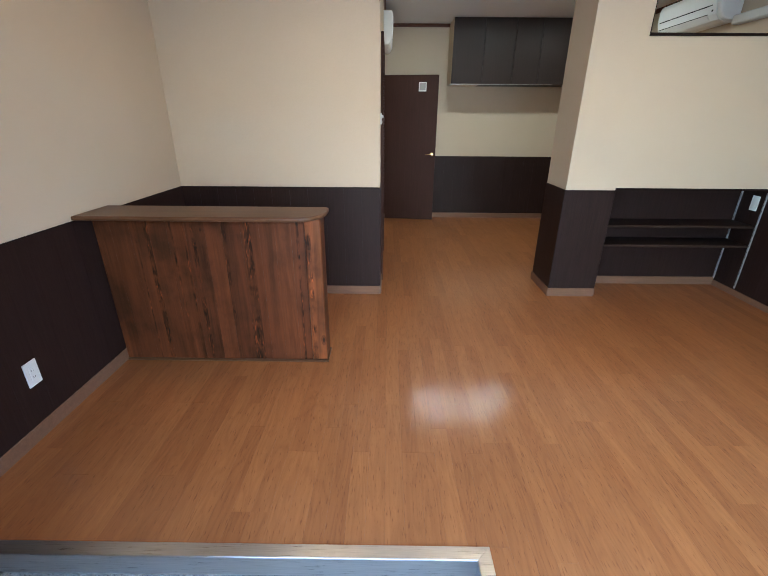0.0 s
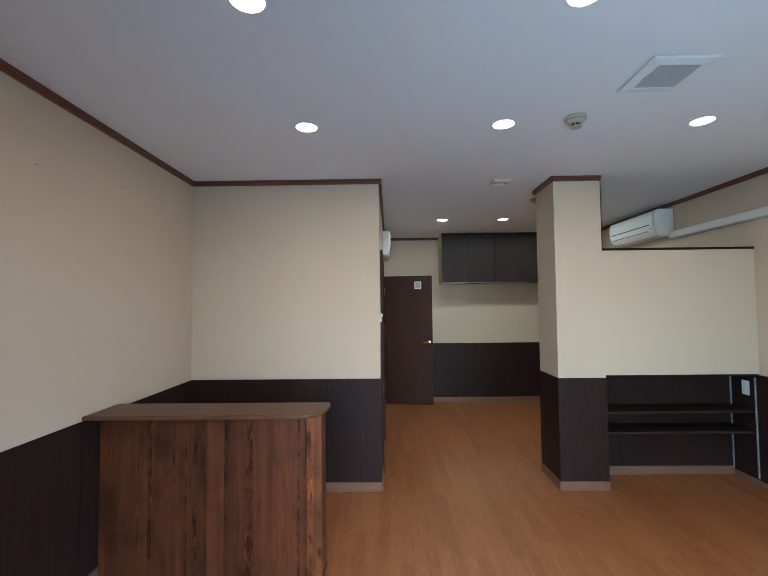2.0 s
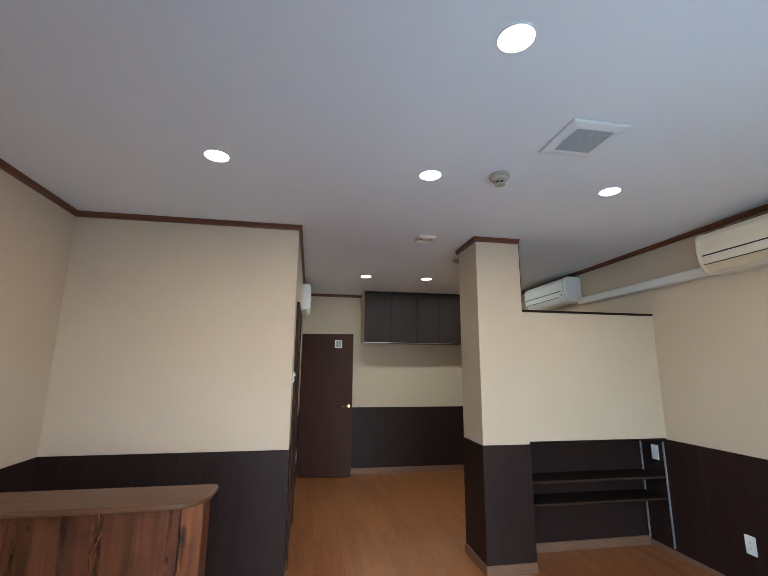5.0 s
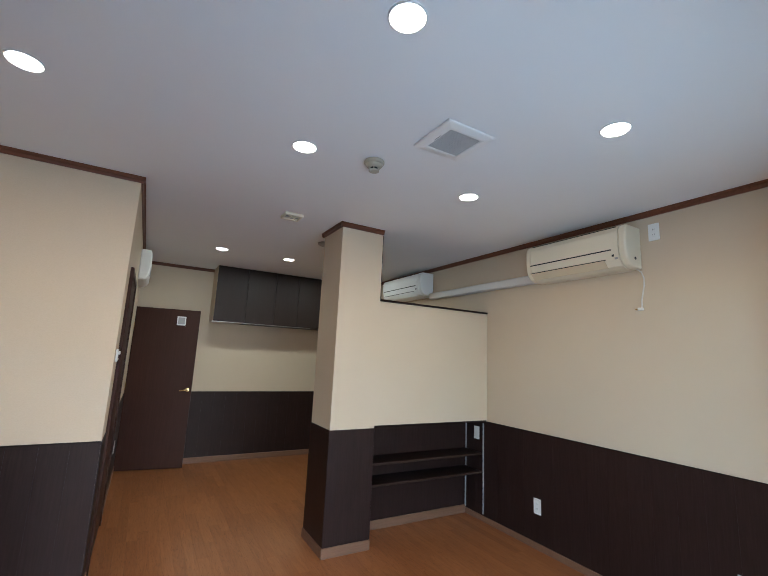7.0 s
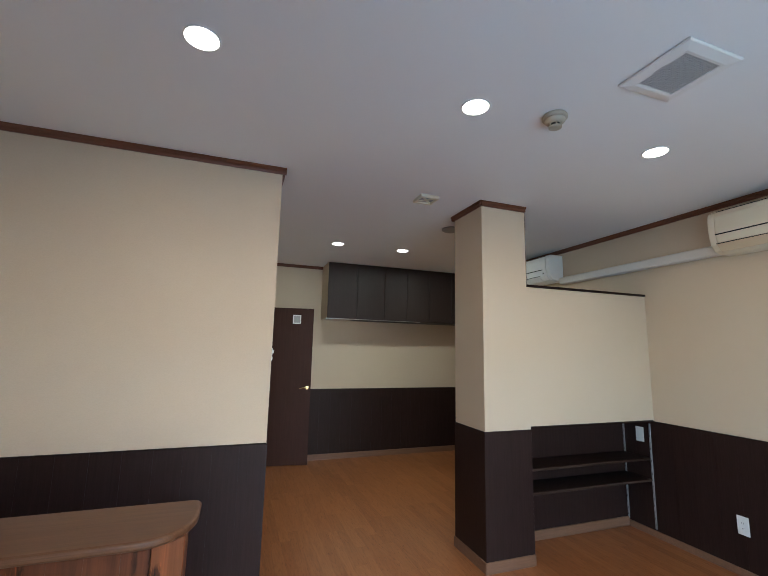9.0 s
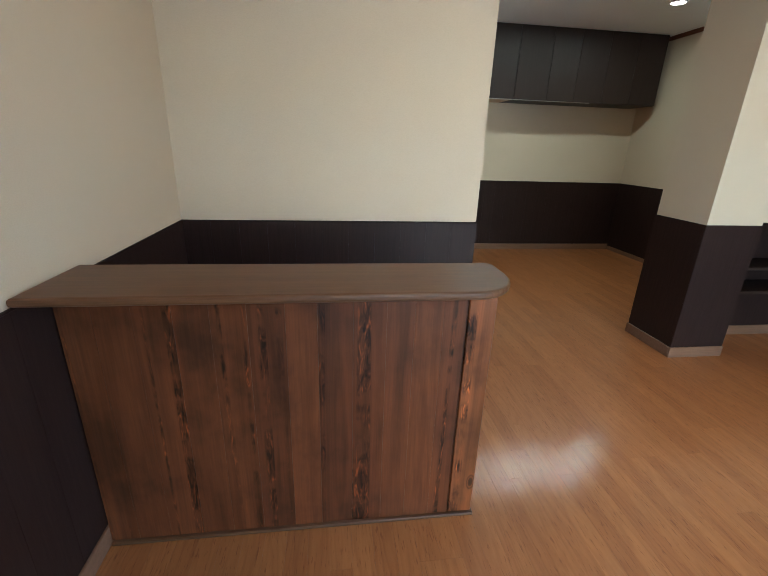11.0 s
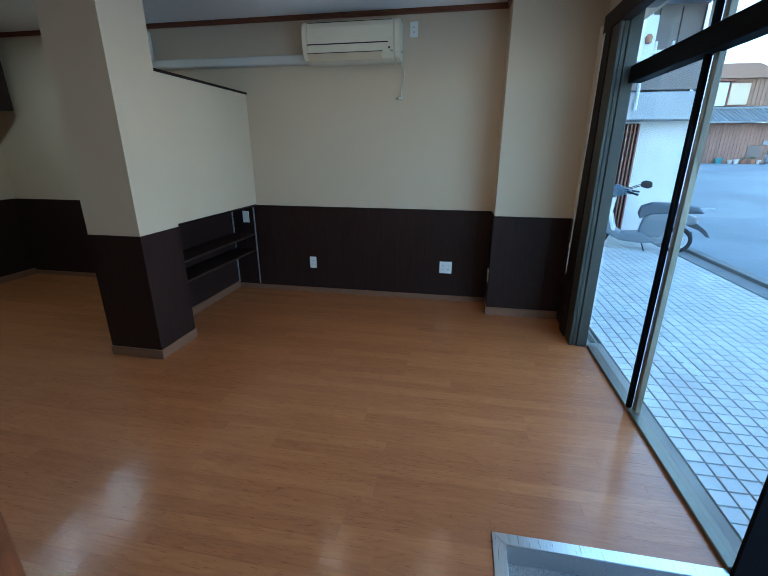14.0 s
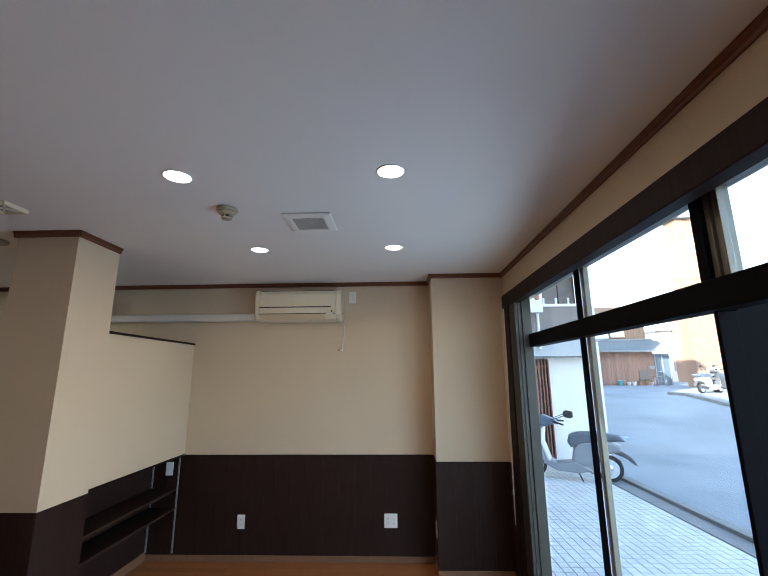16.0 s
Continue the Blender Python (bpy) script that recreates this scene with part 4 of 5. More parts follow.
pull = rod(bmesh.new(), (0.93, -0.21, 0.55), (0.93, -0.21, 1.15), 0.012, 12)
rod(pull, (0.93, -0.21, 0.60), (0.960, -0.21, 0.60), 0.008, 8)
rod(pull, (0.93, -0.21, 1.10), (0.960, -0.21, 1.10), 0.008, 8)
part("door_handle", pull, STEEL, ed)


# ---- street ----
def rise(x):
    """The street's level: flat by the shop, then rising to the crossing."""
    return GROUND - 0.02 + 0.87 * min(max((x - 9.5) / 7.5, 0), 1)


bm = bmesh.new()
prof = [(-300, rise(0) - 0.5)] + [(-300, rise(0))] + [(x, rise(x)) for x in (0, 9.5, 11, 12.5, 14, 15.5, 17, 30)] + [(900, rise(30)), (900, rise(0) - 0.5)]
prism(bm, prof, "y", -900, 0.52)
solid("ground", bm, ASPHALT, "grey asphalt street rising gently to a crossing", "street")
solid("building_footing", boxed(XL - 0.15, 0.5, -0.6, XR + 0.15, OUT + 0.2, GROUND - 0.081), CONCRETE, "concrete footing under the shop front", "footing")
solid("wall_front_sill", boxed(0.975, OUT, GROUND - 0.07, 2.915, 0.73, -0.002), CONCRETE, "concrete sill below the shop window", "sill")
solid("wall_outer_left", boxed(-7.0, 0.5, GROUND - 0.2, XL - 0.15, 0.75, 9.0), MASONRY, "grey rendered front wall of the shop building, unseen, shading the street", "wall")
# Wall and roof are extended out of view to x 8.5 to shade the scooter.
solid("wall_outer_right", boxed(XR + 0.15, 0.5, GROUND - 0.2, 8.5, 0.75, 9.0), MASONRY, "grey rendered front wall of the shop building, unseen, shading the street", "wall")
solid("wall_outer_upper", boxed(XL - 0.15, 0.5, ZC + 0.1, XR + 0.15, 0.75, 9.0), MASONRY, "grey rendered upper front wall of the shop building", "wall")
solid("roof_slab", boxed(-7.0, 0.75, 8.8, 8.5, 9.0, 9.0), MASONRY, "flat grey roof of the shop building, unseen, shading the street", "roof")

gutter = thing("gutter", (4.0, -1.9, GROUND), "concrete gutter strip between pavers and kerb", "gutter", kind="structure")
for k in range(11):
    part("slab", boxed(-2.0 + k * 1.0 + 0.003, -2.02, GROUND - 0.1, -1.0 + k * 1.0 - 0.003, -1.755, GROUND - 0.012, 0.004), CONCRETE, gutter)
kerb = thing("kerb", (4.0, -2.1, GROUND), "worn concrete kerb along the street", "kerb", kind="structure")
for k in range(18):
    part("kerb_stone", boxed(-2.0 + k * 0.6 + 0.003, -2.17, GROUND - 0.1, -1.4 + k * 0.6 - 0.003, -2.025, GROUND + 0.035, 0.012, 2), CONCRETE, kerb)


# ---- scooters ----
def wheel(name, parent, x, y, z, r, w):
    t = part(name, lathe(bmesh.new(), [(r * 0.70, -w / 2), (r * 0.9, -w / 2), (r, -w * 0.25), (r, w * 0.25), (r * 0.9, w / 2), (r * 0.70, w / 2)], (x, y, z), "x", 28), RUBBER, parent)
    bm = lathe(bmesh.new(), [(r * 0.71, -w * 0.52), (r * 0.60, -w * 0.45), (r * 0.60, w * 0.45), (r * 0.71, w * 0.52)], (x, y, z), "x", 28)
    lathe(bm, [(r * 0.12, -w * 0.62), (r * 0.30, -w * 0.50), (r * 0.34, -w * 0.3), (r * 0.34, w * 0.3), (r * 0.30, w * 0.50), (r * 0.12, w * 0.62)], (x, y, z), "x", 16)
    for k in range(5):
        a = 2 * math.pi * k / 5 + 0.4
        rod(bm, (x, y + 0.1 * r * math.cos(a), z + 0.1 * r * math.sin(a)), (x, y + 0.6 * r * math.cos(a), z + 0.6 * r * math.sin(a)), r * 0.11, 8)
    part("rim", bm, CHROME, t)
    return t


def scooter(place, paint, shield, label):
    """A small step-through scooter along +y, its rear wheel at y = -0.6."""
    X, Y, Z = place
    s = thing("motor_scooter", place, label, "scooter", "parked scooters")

    def side(pts, half, bev=0.015):
        return prism(bmesh.new(), [(Y + u, Z + v) for u, v in pts], "x", X - half, X + half, bev, 2)

    wheel("rear_wheel", s, X, Y - 0.60, Z + 0.215, 0.215, 0.10)
    wheel("front_wheel", s, X, Y + 0.60, Z + 0.215, 0.215, 0.09)
    part("rear_body", side([(-0.80, 0.60), (-0.62, 0.66), (-0.18, 0.63), (-0.07, 0.52), (-0.03, 0.32), (-0.10, 0.23), (-0.36, 0.25), (-0.46, 0.39), (-0.62, 0.46), (-0.82, 0.51)], 0.13, 0.03), paint, s)
    part("seat", side([(-0.88, 0.67), (-0.80, 0.765), (-0.45, 0.80), (-0.15, 0.79), (-0.01, 0.73), (0.02, 0.62), (-0.03, 0.53), (-0.20, 0.60), (-0.60, 0.655)], 0.135, 0.04), SCOOTSEAT, s, "dark padded seat")
    part("floorboard", side([(-0.34, 0.17), (-0.08, 0.31), (0.22, 0.27), (0.34, 0.34), (0.44, 0.52), (0.50, 0.46), (0.42, 0.24), (0.22, 0.14), (-0.12, 0.12)], 0.15, 0.02), paint, s)
    part("leg_shield", side([(0.30, 0.30), (0.36, 0.30), (0.46, 0.62), (0.42, 0.86), (0.37, 0.86), (0.40, 0.60)], 0.17, 0.015), shield, s)
    part("front_cowl", side([(0.40, 0.46), (0.52, 0.44), (0.60, 0.52), (0.52, 0.80), (0.42, 0.87)], 0.10, 0.03), paint, s)
    part("front_fender", side([(0.40, 0.38), (0.46, 0.46), (0.60, 0.49), (0.74, 0.45), (0.84, 0.34), (0.78, 0.35), (0.68, 0.42), (0.56, 0.44), (0.47, 0.40)], 0.06, 0.015), paint, s)
    part("rear_fender", side([(-0.62, 0.50), (-0.80, 0.52), (-0.96, 0.40), (-1.02, 0.30), (-0.98, 0.30), (-0.86, 0.40), (-0.72, 0.45)], 0.05, 0.01), SCOOTPLAST, s)
    part("handlebar_cover", side([(0.14, 0.93), (0.20, 0.99), (0.40, 1.07), (0.54, 1.02), (0.56, 0.93), (0.38, 0.87)], 0.15, 0.03), SCOOTBLUE if paint is SCOOTGREY else paint, s, "blue-grey handlebar cowl" if paint is SCOOTGREY else "")
    part("headlight", side([(0.53, 0.90), (0.56, 0.93), (0.545, 0.98), (0.51, 0.99)], 0.07, 0.01), CHROME, s)
    part("engine", side([(-0.66, 0.16), (-0.60, 0.30), (-0.20, 0.30), (-0.16, 0.20), (-0.30, 0.14)], 0.07, 0.02), GREYMETAL, s)
    part("muffler", tube(bmesh.new(), [(X + 0.11, Y - 0.15, Z + 0.20), (X + 0.12, Y - 0.4, Z + 0.23), (X + 0.12, Y - 0.8, Z + 0.30)], [0.025, 0.045, 0.045], 12), SCOOTPLAST, s)
    part("fork", tube(bmesh.new(), [(X, Y + 0.60, Z + 0.215), (X - 0.06, Y + 0.56, Z + 0.32), (X - 0.04, Y + 0.47, Z + 0.60)], 0.018, 8), GREYMETAL, s)
    part("kickstand", tube(bmesh.new(), [(X - 0.10, Y - 0.10, Z + 0.18), (X - 0.15, Y - 0.16, Z + 0.04), (X - 0.20, Y - 0.18, Z + 0.006)], 0.010, 6), BLACKGAP, s)
    rack = bmesh.new()
    for dx in (-0.08, 0.0, 0.08):
        tube(rack, [(X + dx, Y - 0.68, Z + 0.69), (X + dx, Y - 0.90, Z + 0.74), (X + dx, Y - 1.0, Z + 0.74)], 0.007, 6)
    for dy in (-0.78, -0.88, -0.98):
        tube(rack, [(X - 0.09, Y + dy, Z + 0.735), (X + 0.09, Y + dy, Z + 0.735)], 0.007, 6)
    part("rear_rack", rack, CHROME, s)
    part("tail_light", boxed(X - 0.06, Y - 0.815, Z + 0.53, X + 0.06, Y - 0.79, Z + 0.60, 0.008), POT, s, "red tail light")
    for sx in (-1, 1):
        part("grip", tube(bmesh.new(), [(X + sx * 0.13, Y + 0.22, Z + 0.96), (X + sx * 0.33, Y + 0.06, Z + 0.93)], 0.016, 8), RUBBER, s)
        part("brake_lever", tube(bmesh.new(), [(X + sx * 0.15, Y + 0.28, Z + 0.95), (X + sx * 0.30, Y + 0.14, Z + 0.92)], 0.006, 6), CHROME, s)
        mr = part("mirror", tube(bmesh.new(), [(X + sx * 0.14, Y + 0.26, Z + 0.99), (X + sx * 0.20, Y + 0.16, Z + 1.02), (X + sx * 0.25, Y + 0.02, Z + 1.08)], 0.007, 6), RUBBER, s)
        part("mirror_head", side([(-0.12, 1.06), (-0.10, 1.11), (0.0, 1.13), (0.06, 1.10), (0.03, 1.05), (-0.06, 1.03)], 0.02, 0.01), RUBBER, mr)
        hd = mr.children[0]
        for v in hd.data.vertices:
            v.co.x += sx * 0.25
    return s


near_one = scooter((7.30, -1.20, GROUND), SCOOTGREY, SCOOTWHITE, "grey step-through scooter parked on the pavers")
near_one.rotation_euler.z = radians(-22)
white = scooter((0, 0, 0), SCOOTWHITE, SCOOTPLAST, "white motor scooter parked beyond the crossing")
white.matrix_basis = pose(17.2, -11.0, rise(17.2) + 0.10, 0, 0, 205)
dark_one = scooter((0, 0, 0), SCOOTPLAST, SCOOTGREY, "dark motor scooter parked beside the white one")
dark_one.matrix_basis = pose(17.7, -12.0, rise(17.7) + 0.10, 0, 0, 200)


def bicycle(place, turn, label):
    b = thing("bicycle", (0, 0, 0), label, "bicycle", "parked bicycles")
    for y in (-0.52, 0.52):
        bm = bmesh.new()
        tube(bm, [(0, y + 0.33 * math.cos(a), 0.33 + 0.33 * math.sin(a)) for a in [2 * math.pi * k / 24 for k in range(25)]], 0.016, 6)
        w = part("wheel", bm, RUBBER, b)
        sp = bmesh.new()
        for k in range(8):
            a = math.pi * k / 8
            rod(sp, (0, y - 0.32 * math.cos(a), 0.33 - 0.32 * math.sin(a)), (0, y + 0.32 * math.cos(a), 0.33 + 0.32 * math.sin(a)), 0.003, 5)
        part("spokes", sp, CHROME, w)
    fr = bmesh.new()
    tube(fr, [(0, -0.52, 0.33), (0, -0.05, 0.30), (0, 0.36, 0.62), (0, -0.18, 0.66), (0, -0.52, 0.33)], 0.016, 8)
    tube(fr, [(0, -0.05, 0.30), (0, -0.20, 0.80)], 0.015, 8)
    tube(fr, [(0, 0.52, 0.33), (0, 0.36, 0.62), (0, 0.30, 0.95)], 0.015, 8)
    part("frame", fr, GREYMETAL, b)
    part("saddle", boxed(-0.08, -0.34, 0.80, 0.08, -0.08, 0.85, 0.025, 2), RUBBER, b)
    part("handlebar", tube(bmesh.new(), [(-0.26, 0.16, 0.98), (-0.10, 0.30, 0.97), (0.10, 0.30, 0.97), (0.26, 0.16, 0.98)], 0.012, 8), CHROME, b)
    b.matrix_basis = place @ pose(0, 0, 0, 0, 0, turn)


bicycle(pose(16.3, -11.9, rise(16.3) + 0.10), 200, "dark bicycle parked beside the scooters")
bicycle(pose(29.0, -16.3, rise(29)), 20, "grey bicycle parked by a far wall")

# ---- neighbouring house ----
nh = thing("neighbour_house", (10.5, 0.5, GROUND), "white rendered neighbouring house with a brown upper storey", "house")
part("wall", boxed(9.0, -2.42, GROUND - 0.3, 13.0, 6.0, 2.02, 0.005), RENDERW, nh, "white rendered ground floor wall")
part("beam", boxed(8.80, -2.46, 2.02, 13.0, 6.0, 2.52, 0.01), GREYMETAL, nh, "grey fascia above the ground floor")
part("canopy", prism(bmesh.new(), [(-2.44, 2.03), (-2.44, 2.10), (6.0, 2.28), (6.0, 2.03)], "x", 8.55, 8.80), GREYMETAL, nh)
up = part("upper_wall", boxed(9.3, -2.45, 2.52, 13.0, 6.0, 6.4, 0.005), SIDING, nh, "brown-grey panelled upper wall")
for k in range(22):
    part("seam", boxed(9.285, -2.43 + 0.38 * k, 2.56, 9.30, -2.415 + 0.38 * k, 4.0), BLACKGAP, up)
part("eave", boxed(8.6, -2.5, 4.05, 13.0, 6.0, 4.15, 0.01), GREYMETAL, nh, "grey flat eave over the upper storey")
rail = part("balcony_rail", boxed(8.84, -2.42, 3.16, 8.90, 4.0, 3.22, 0.005), RENDERW, nh, "white balcony rail")
for k in range(22):
    part("post", boxed(8.85, -2.40 + 0.28 * k, 3.22, 8.89, -2.36 + 0.28 * k, 3.36, 0.004), RENDERW, rail)
part("balcony_panel", boxed(8.86, -2.42, 2.56, 8.89, 4.0, 3.16), SIDING, nh, "brown balcony panel")
part("meter_box", boxed(8.62, -1.43, 3.0, 8.80, -1.16, 3.72, 0.01), RENDERW, nh, "white meter box")
part("meter_lamp", lathe(bmesh.new(), [(0.03, 0), (0.06, -0.05), (0.05, -0.14)], (8.58, -1.30, 3.42), "z", 12), POT, nh)
part("conduit", rod(bmesh.new(), (8.72, -1.33, 2.2), (8.72, -1.33, 4.0), 0.03, 10), RENDERW, nh)
lat = part("lattice_frame", boxed(8.96, -1.55, GROUND, 9.0, -0.2, 1.98), BLACKGAP, nh, "red-brown wooden lattice before a dark gap")
for k in range(20):
    part("lattice_slat", boxed(8.90, -1.545 + 0.068 * k, GROUND + 0.02, 8.96, -1.515 + 0.068 * k, 1.97, 0.003), REDWOOD, lat)
part("lattice_rail", boxed(8.94, -1.55, 1.80, 8.962, -0.2, 1.84, 0.002), REDWOOD, lat)
part("corner_pillar", boxed(8.96, -2.715, GROUND - 0.2, 9.22, -2.465, 4.3, 0.012), RENDERW, nh, "white rendered corner pillar")
part("pillar_bracket", boxed(8.93, -2.74, 2.36, 9.24, -2.44, 2.43, 0.008), GREYMETAL, nh)

# ---- wooden house across the crossing ----
z0 = rise(31)
wh = thing("wooden_house", (33, -15, z0), "old timber-boarded house with a grey tiled lean-to roof", "house")
wl = part("wall", boxed(31.05, -17.2, z0 - 0.3, 38, -8.0, z0 + 2.45), OLDWOOD, wh, "weathered brown board wall")
for k in range(46):
    y = -17.19 + 0.2 * k
    part("board", boxed(31.0, y, z0 + 0.03, 31.05, y + 0.185, z0 + 2.42, 0.004), OLDWOOD, wl)
roof = part("roof", prism(bmesh.new(), [(30.3, z0 + 2.42), (30.3, z0 + 2.54), (32.2, z0 + 3.36), (32.2, z0 + 3.18)], "y", -18.3, -7.6), ROOFTILE, wh, "grey tiled lean-to roof")
for k in range(41):
    y = -18.25 + 0.26 * k
    part("tile_row", rod(bmesh.new(), (30.28, y, z0 + 2.55), (32.2, y, z0 + 3.38), 0.05, 8), ROOFTILE, roof)
part("ridge", rod(bmesh.new(), (32.2, -18.0, z0 + 3.42), (32.2, -7.6, z0 + 3.42), 0.09, 10), ROOFTILE, roof)
uw = part("upper_wall", boxed(32.3, -17.6, z0 + 2.6, 38, -8.0, z0 + 5.3), TANWALL, wh, "tan corrugated upper wall")
for k in range(40):
    part("rib", boxed(32.26, -17.58 + 0.24 * k, z0 + 3.2, 32.3, -17.46 + 0.24 * k, z0 + 5.28), TANWALL, uw)
part("gable_roof", prism(bmesh.new(), [(-18.0, z0 + 5.15), (-16.0, z0 + 6.0), (-8.0, z0 + 6.0), (-8.0, z0 + 5.15)], "x", 31.9, 38.2), TANWALL, wh)
wn2 = part("upper_window", boxed(32.14, -16.0, z0 + 3.55, 32.26, -14.75, z0 + 4.95, 0.01), REDWOOD, wh, "shuttered upper window")
part("shutter", boxed(32.10, -15.92, z0 + 3.62, 32.14, -14.83, z0 + 4.88, 0.01), BEIGEPL, wn2)
part("upper_sash", boxed(32.14, -14.7, z0 + 3.55, 32.26, -12.6, z0 + 4.95, 0.01), RENDERW, wh)
part("awning", boxed(31.95, -15.0, z0 + 5.0, 32.26, -13.3, z0 + 5.12, 0.01), REDWOOD, wh)
dw = part("house_door", boxed(30.96, -18.4, z0, 31.1, -17.2, z0 + 2.3, 0.01), SCOOTBLUE, wh, "blue-grey glazed sliding door")
for y in (-18.35, -17.82, -17.30):
    part("door_bar", boxed(30.92, y, z0, 30.96, y + 0.06, z0 + 2.28, 0.004), GREYMETAL, dw)
part("letter_box", boxed(30.86, -17.15, z0 + 1.15, 31.0, -16.75, z0 + 1.4, 0.01), GREYMETAL, wh)
part("notice_board", boxed(30.93, -16.8, z0 + 0.35, 31.0, -16.0, z0 + 1.1, 0.01), SIDING, wh)
for k, (y, r, m) in enumerate(((-14.35, 0.20, TEALPL), (-15.0, 0.13, RENDERW), (-15.35, 0.15, RENDERW), (-15.75, 0.12, POT), (-16.3, 0.16, POT), (-16.62, 0.13, RENDERW))):
    kind = "teal plastic bucket" if m is TEALPL else "pale planter" if m is RENDERW else "terracotta flower pot"
    pot = thing("flower_pot", (30.6, y, rise(30.6)), kind + " beside the boarded wall", "planter", "planters")
    part("pot", lathe(bmesh.new(), [(r * 0.7, 0), (r, r * 1.5), (r * 1.08, r * 1.55), (r * 1.08, r * 1.8), (r * 0.9, r * 1.8)], (30.6, y, rise(30.6)), "z", 16), m, pot)
    if k in (3, 4):
        bm = bmesh.new()
        rng = random.Random(k)
        for _ in range(40):
            p0 = Vector((30.6 + rng.uniform(-r, r), y + rng.uniform(-r, r), rise(30.6) + r * 1.8 + rng.uniform(0.0, 0.16)))
            a, b_ = Vector((rng.uniform(-1, 1), rng.uniform(-1, 1), rng.uniform(0, 1))).normalized() * 0.06, Vector((rng.uniform(-1, 1), rng.uniform(-1, 1), rng.uniform(-1, 1))).normalized() * 0.03
            bm.faces.new([bm.verts.new(q) for q in (p0 - a, p0 + b_, p0 + a, p0 - b_)])
        part("leaves", bm, LEAF, pot)

# ---- far houses ----
def far_house(x0, y0, x1, y1, h, m, label, floors=2):
    z = rise(x0)
    hs = thing("house", ((x0 + x1) / 2, (y0 + y1) / 2, z), label, "house", "far houses")
    part("wall", boxed(x0, y0, z - 0.3, x1, y1, z + h, 0.01), m, hs)
    part("roof", boxed(x0 - 0.3, y0 - 0.3, z + h, x1 + 0.3, y1 + 0.3, z + h + 0.25, 0.05), ROOFTILE, hs)
    for f in range(floors):
        n = max(1, int((y1 - y0) / 2.5))
        for k in range(n):
            yc = y0 + (y1 - y0) * (k + 0.5) / n
            w = part("window", boxed(x0 - 0.05, yc - 0.5, z + 1.0 + 2.7 * f, x0, yc + 0.5, z + 2.1 + 2.7 * f, 0.01), RENDERW, hs)
            part("pane", boxed(x0 - 0.055, yc - 0.44, z + 1.06 + 2.7 * f, x0 - 0.05, yc + 0.44, z + 2.04 + 2.7 * f), GREYMETAL, w)
    return hs


tall = far_house(26.0, -18.45, 27.0, -16.75, 11.0, TANWALL, "tall tan-boarded house beyond the parked scooters", 0)
for k in range(9):
    part("rib", boxed(25.96, -18.43 + 0.19 * k, rise(26), 26.0, -18.34 + 0.19 * k, rise(26) + 11.0), TANWALL, tall)
far_house(42.0, -31.0, 50.0, -24.6, 5.0, RENDERW, "pale two-storey house at the end of the side street")
# Next two houses stand hidden behind the neighbour, added only to block sun.
far_house(13.6, -4.4, 20.0, 6.0, 11.0, RENDERW, "unseen pale three-storey house added to shade the far pavement", 3)
far_house(20.3, -7.0, 28.0, 6.0, 16.0, RENDERW, "unseen pale three-storey house added to shade the timber house", 3)
far_house(33.0, -60.0, 42.0, -26.0, 6.5, TANWALL, "row of tan houses along the street")
far_house(-4.0, -24.0, 14.0, -16.5, 6.0, RENDERW, "pale house across the street from the shop")
island = thing("pavement_across", (14, -11, rise(14)), "raised concrete pavement across the street where scooters park", "pavement", kind="structure")
tops = [(0.0, rise(0)), (9.5, rise(9.5)), (17.0, rise(17)), (18.1, rise(18))]
part("slab", prism(bmesh.new(), [(0.0, rise(0) - 0.4), (18.1, rise(0) - 0.4)] + [(x, z + 0.10) for x, z in reversed(tops)], "y", -14.6, -9.95), ASPHALT, island)
for k in range(14):
    x = 9.7 + 0.6 * k
    part("kerb_stone", prism(bmesh.new(), [(x + 0.004, rise(x) - 0.15), (x + 0.596, rise(x + 0.6) - 0.15), (x + 0.596, rise(x + 0.6) + 0.115), (x + 0.004, rise(x) + 0.115)], "y", -9.95, -9.78, 0.012, 1), CONCRETE, island)
for k in range(7):
    y = -9.95 - 0.6 * k
    part("kerb_stone", boxed(18.1, y - 0.596, rise(18) - 0.15, 18.27, y - 0.004, rise(18) + 0.115, 0.012), CONCRETE, island)

# ---- drain cover in the pavers ----
cover = thing("drain_cover", (3.0, -0.3, GROUND), "square steel-edged inspection cover filled with pavers", "drain cover")
for x0, y0, x1, y1 in ((2.70, -0.56, 3.28, -0.545), (2.70, -0.065, 3.28, -0.05), (2.70, -0.545, 2.715, -0.065), (3.265, -0.545, 3.28, -0.065)):
    part("edge", boxed(x0, y0, GROUND - 0.01, x1, y1, GROUND + 0.003, 0.001), STEEL, cover)

# ---- pavers ----
pav = solid("pavement", boxed(-1.5, -1.755, GROUND - 0.1, 8.98, 0.50, GROUND - 0.007), JOINT, "pale square pavers outside the shop window", "pavement")
tile = 0.100
tm = to_mesh("paver", boxed(-0.0455, -0.0455, -0.012, 0.0455, 0.0455, 0.0, 0.002), PAVER)

far_v, far_f = [], []
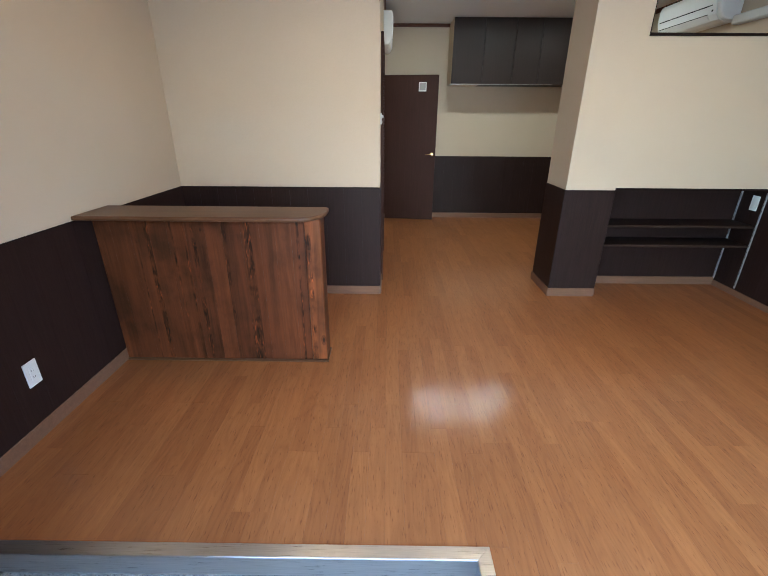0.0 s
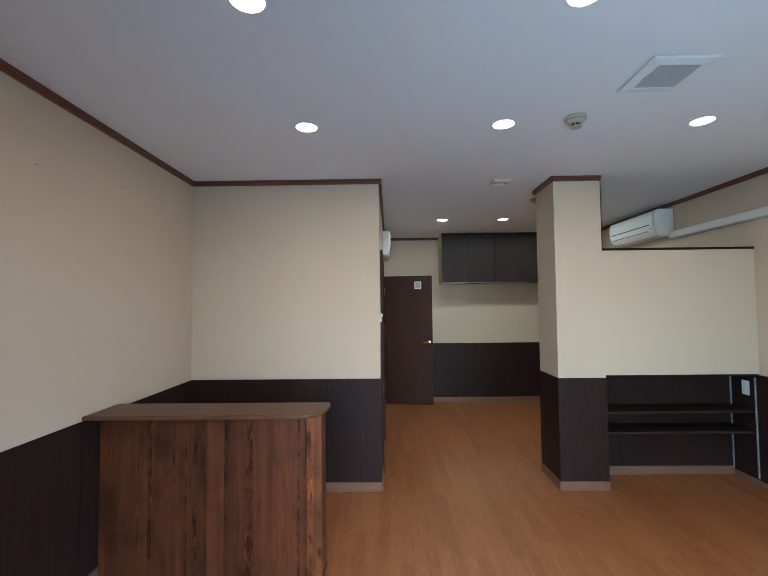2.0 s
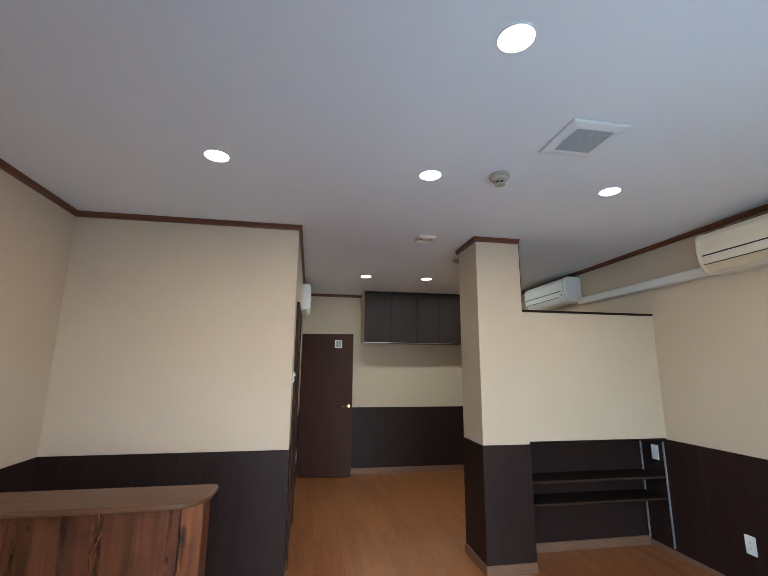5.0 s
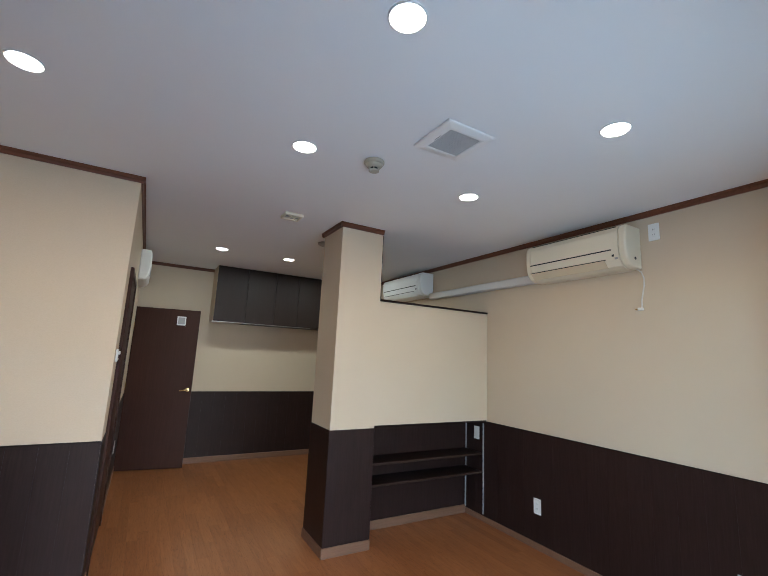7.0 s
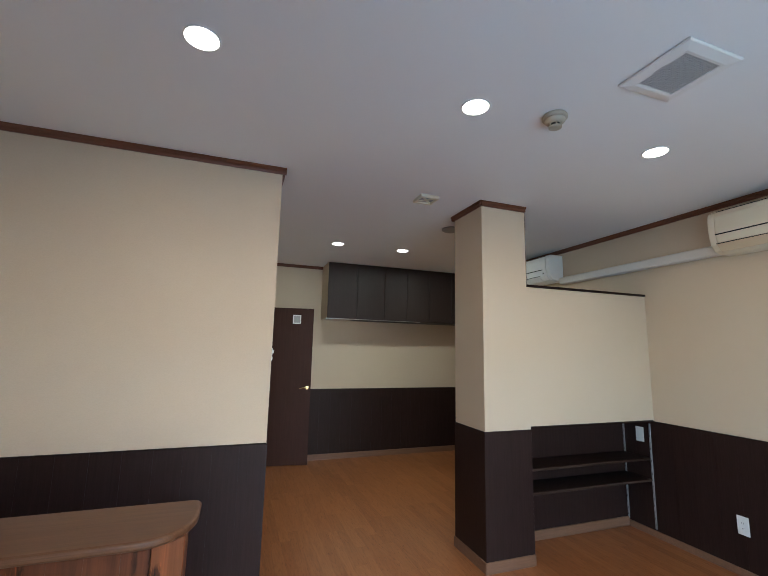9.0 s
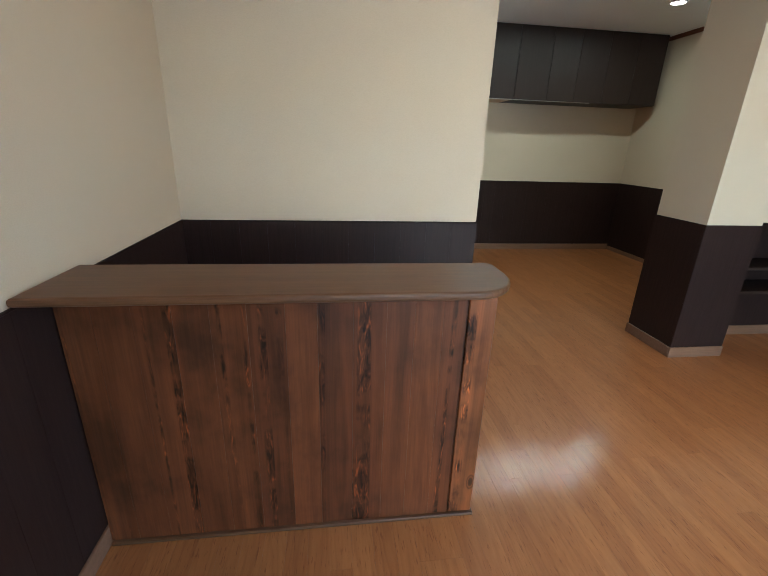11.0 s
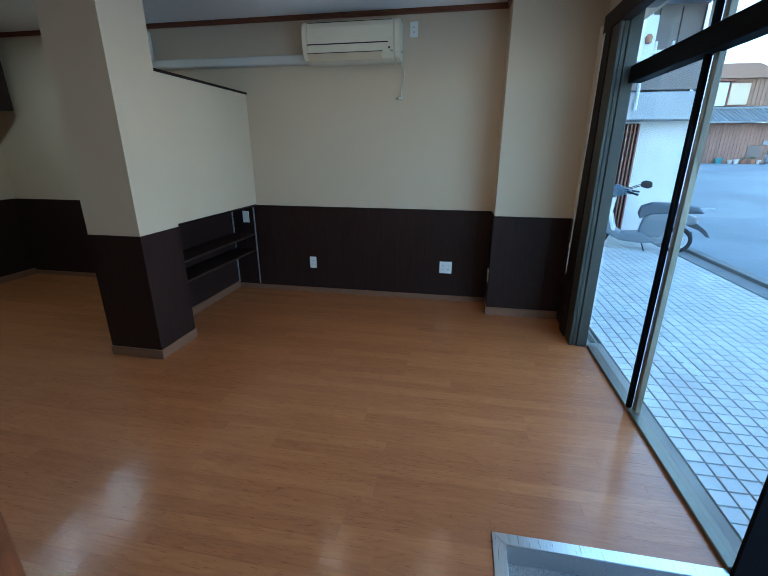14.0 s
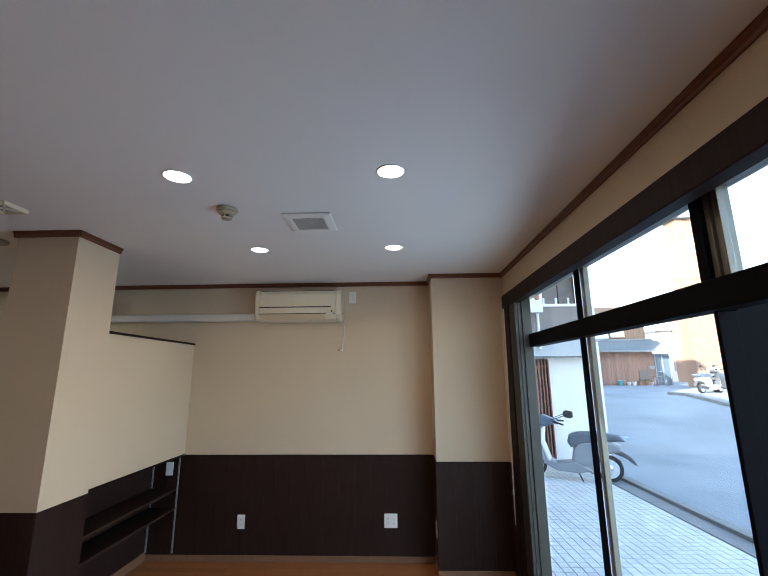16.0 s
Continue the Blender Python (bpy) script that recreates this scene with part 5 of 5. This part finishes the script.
for i in range(104):
    for j in range(22):
        x, y = -1.4 + tile * i, 0.44 - tile * j
        if 2.0 < x < 3.86 and y > -1.15:
            o = new("paver", tm)
            o.parent = pav
            o.location = (x, y, GROUND + 0.0006 * ((i * 7 + j * 13) % 5))
        else:
            n0, dz = len(far_v), 0.0006 * ((i * 7 + j * 13) % 5)
            for a, r, z in ((0, 0.0455, GROUND - 0.012), (1, 0.0455, GROUND - 0.002 + dz), (2, 0.0435, GROUND + dz)):
                far_v += [(x - r, y - r, z), (x + r, y - r, z), (x + r, y + r, z), (x - r, y + r, z)]
            for a in (0, 4):
                far_f += [(n0 + a + k, n0 + a + (k + 1) % 4, n0 + a + 4 + (k + 1) % 4, n0 + a + 4 + k) for k in range(4)]
            far_f.append((n0 + 8, n0 + 9, n0 + 10, n0 + 11))
me = bpy.data.meshes.new("pavers")
me.from_pydata(far_v, [], far_f)
me.materials.append(PAVER_FAR)
fo = tagged(new("pavers", me), "pale square pavers with grey joints", "", "", "stuff")
fo.parent = pav

# ---- floor planks ----
floor = solid("floor", boxed(XL, GY, -0.12, XR, YB, -0.005), UNDER, "warm brown oak-print plank floor", "floor")
side_floor = solid("floor_window_side", boxed(GX, 0.73, -0.12, XR, GY, -0.005), UNDER, "warm brown oak-print plank floor beside the entrance", "floor")
W, LEN = 0.0757, 0.91
plank_mesh, far_v, far_f = {}, [], []
rng = random.Random(4)
cols = math.ceil((XR - XL) / W)
runs = []
for c in range(cols):
    x0, x1 = XL + c * W, min(XL + (c + 1) * W, XR)
    shift = rng.choice((0.12, 0.30, 0.46, 0.61, 0.78))
    runs.append((x0, x1, 0.732 if x0 > GX else GY + 0.001, YB, shift))
    if x0 < GX < x1:
        runs.append((GX + 0.001, x1, 0.732, GY + 0.001, shift))
for x0, x1, y_start, y_end, shift in runs:
    y = y_start - shift
    while y < y_end:
        a, b_ = max(y, y_start), min(y + LEN, y_end)
        y += LEN
        if b_ - a < 0.02:
            continue
        w, l_ = round(x1 - x0, 4), round(b_ - a, 3)
        if a < 3.35:
            if (w, l_) not in plank_mesh:
                g = 0.00012
                plank_mesh[w, l_] = to_mesh("plank", boxed(g, g, -0.006, w - g, l_ - g, 0.0, 0.0003), PLANK)
            o = new("plank", plank_mesh[w, l_])
            o.parent = floor if b_ > GY + 0.3 else side_floor
            o.location = (x0, a, 0.0)
        else:
            n0 = len(far_v)
            for g, z in ((0.00012, -0.006), (0.00012, -0.0003), (0.0004, 0.0)):
                far_v += [(x0 + g, a + g, z), (x1 - g, a + g, z), (x1 - g, b_ - g, z), (x0 + g, b_ - g, z)]
            for q in (0, 4):
                far_f += [(n0 + q + k, n0 + q + (k + 1) % 4, n0 + q + 4 + (k + 1) % 4, n0 + q + 4 + k) for k in range(4)]
            far_f.append((n0 + 8, n0 + 9, n0 + 10, n0 + 11))
me = bpy.data.meshes.new("far_planks")
me.from_pydata(far_v, [], far_f)
me.materials.append(PLANKS_FAR)
fo = tagged(new("far_planks", me), "warm brown oak-print planks of the kitchen floor", "", "", "stuff")
fo.parent = floor
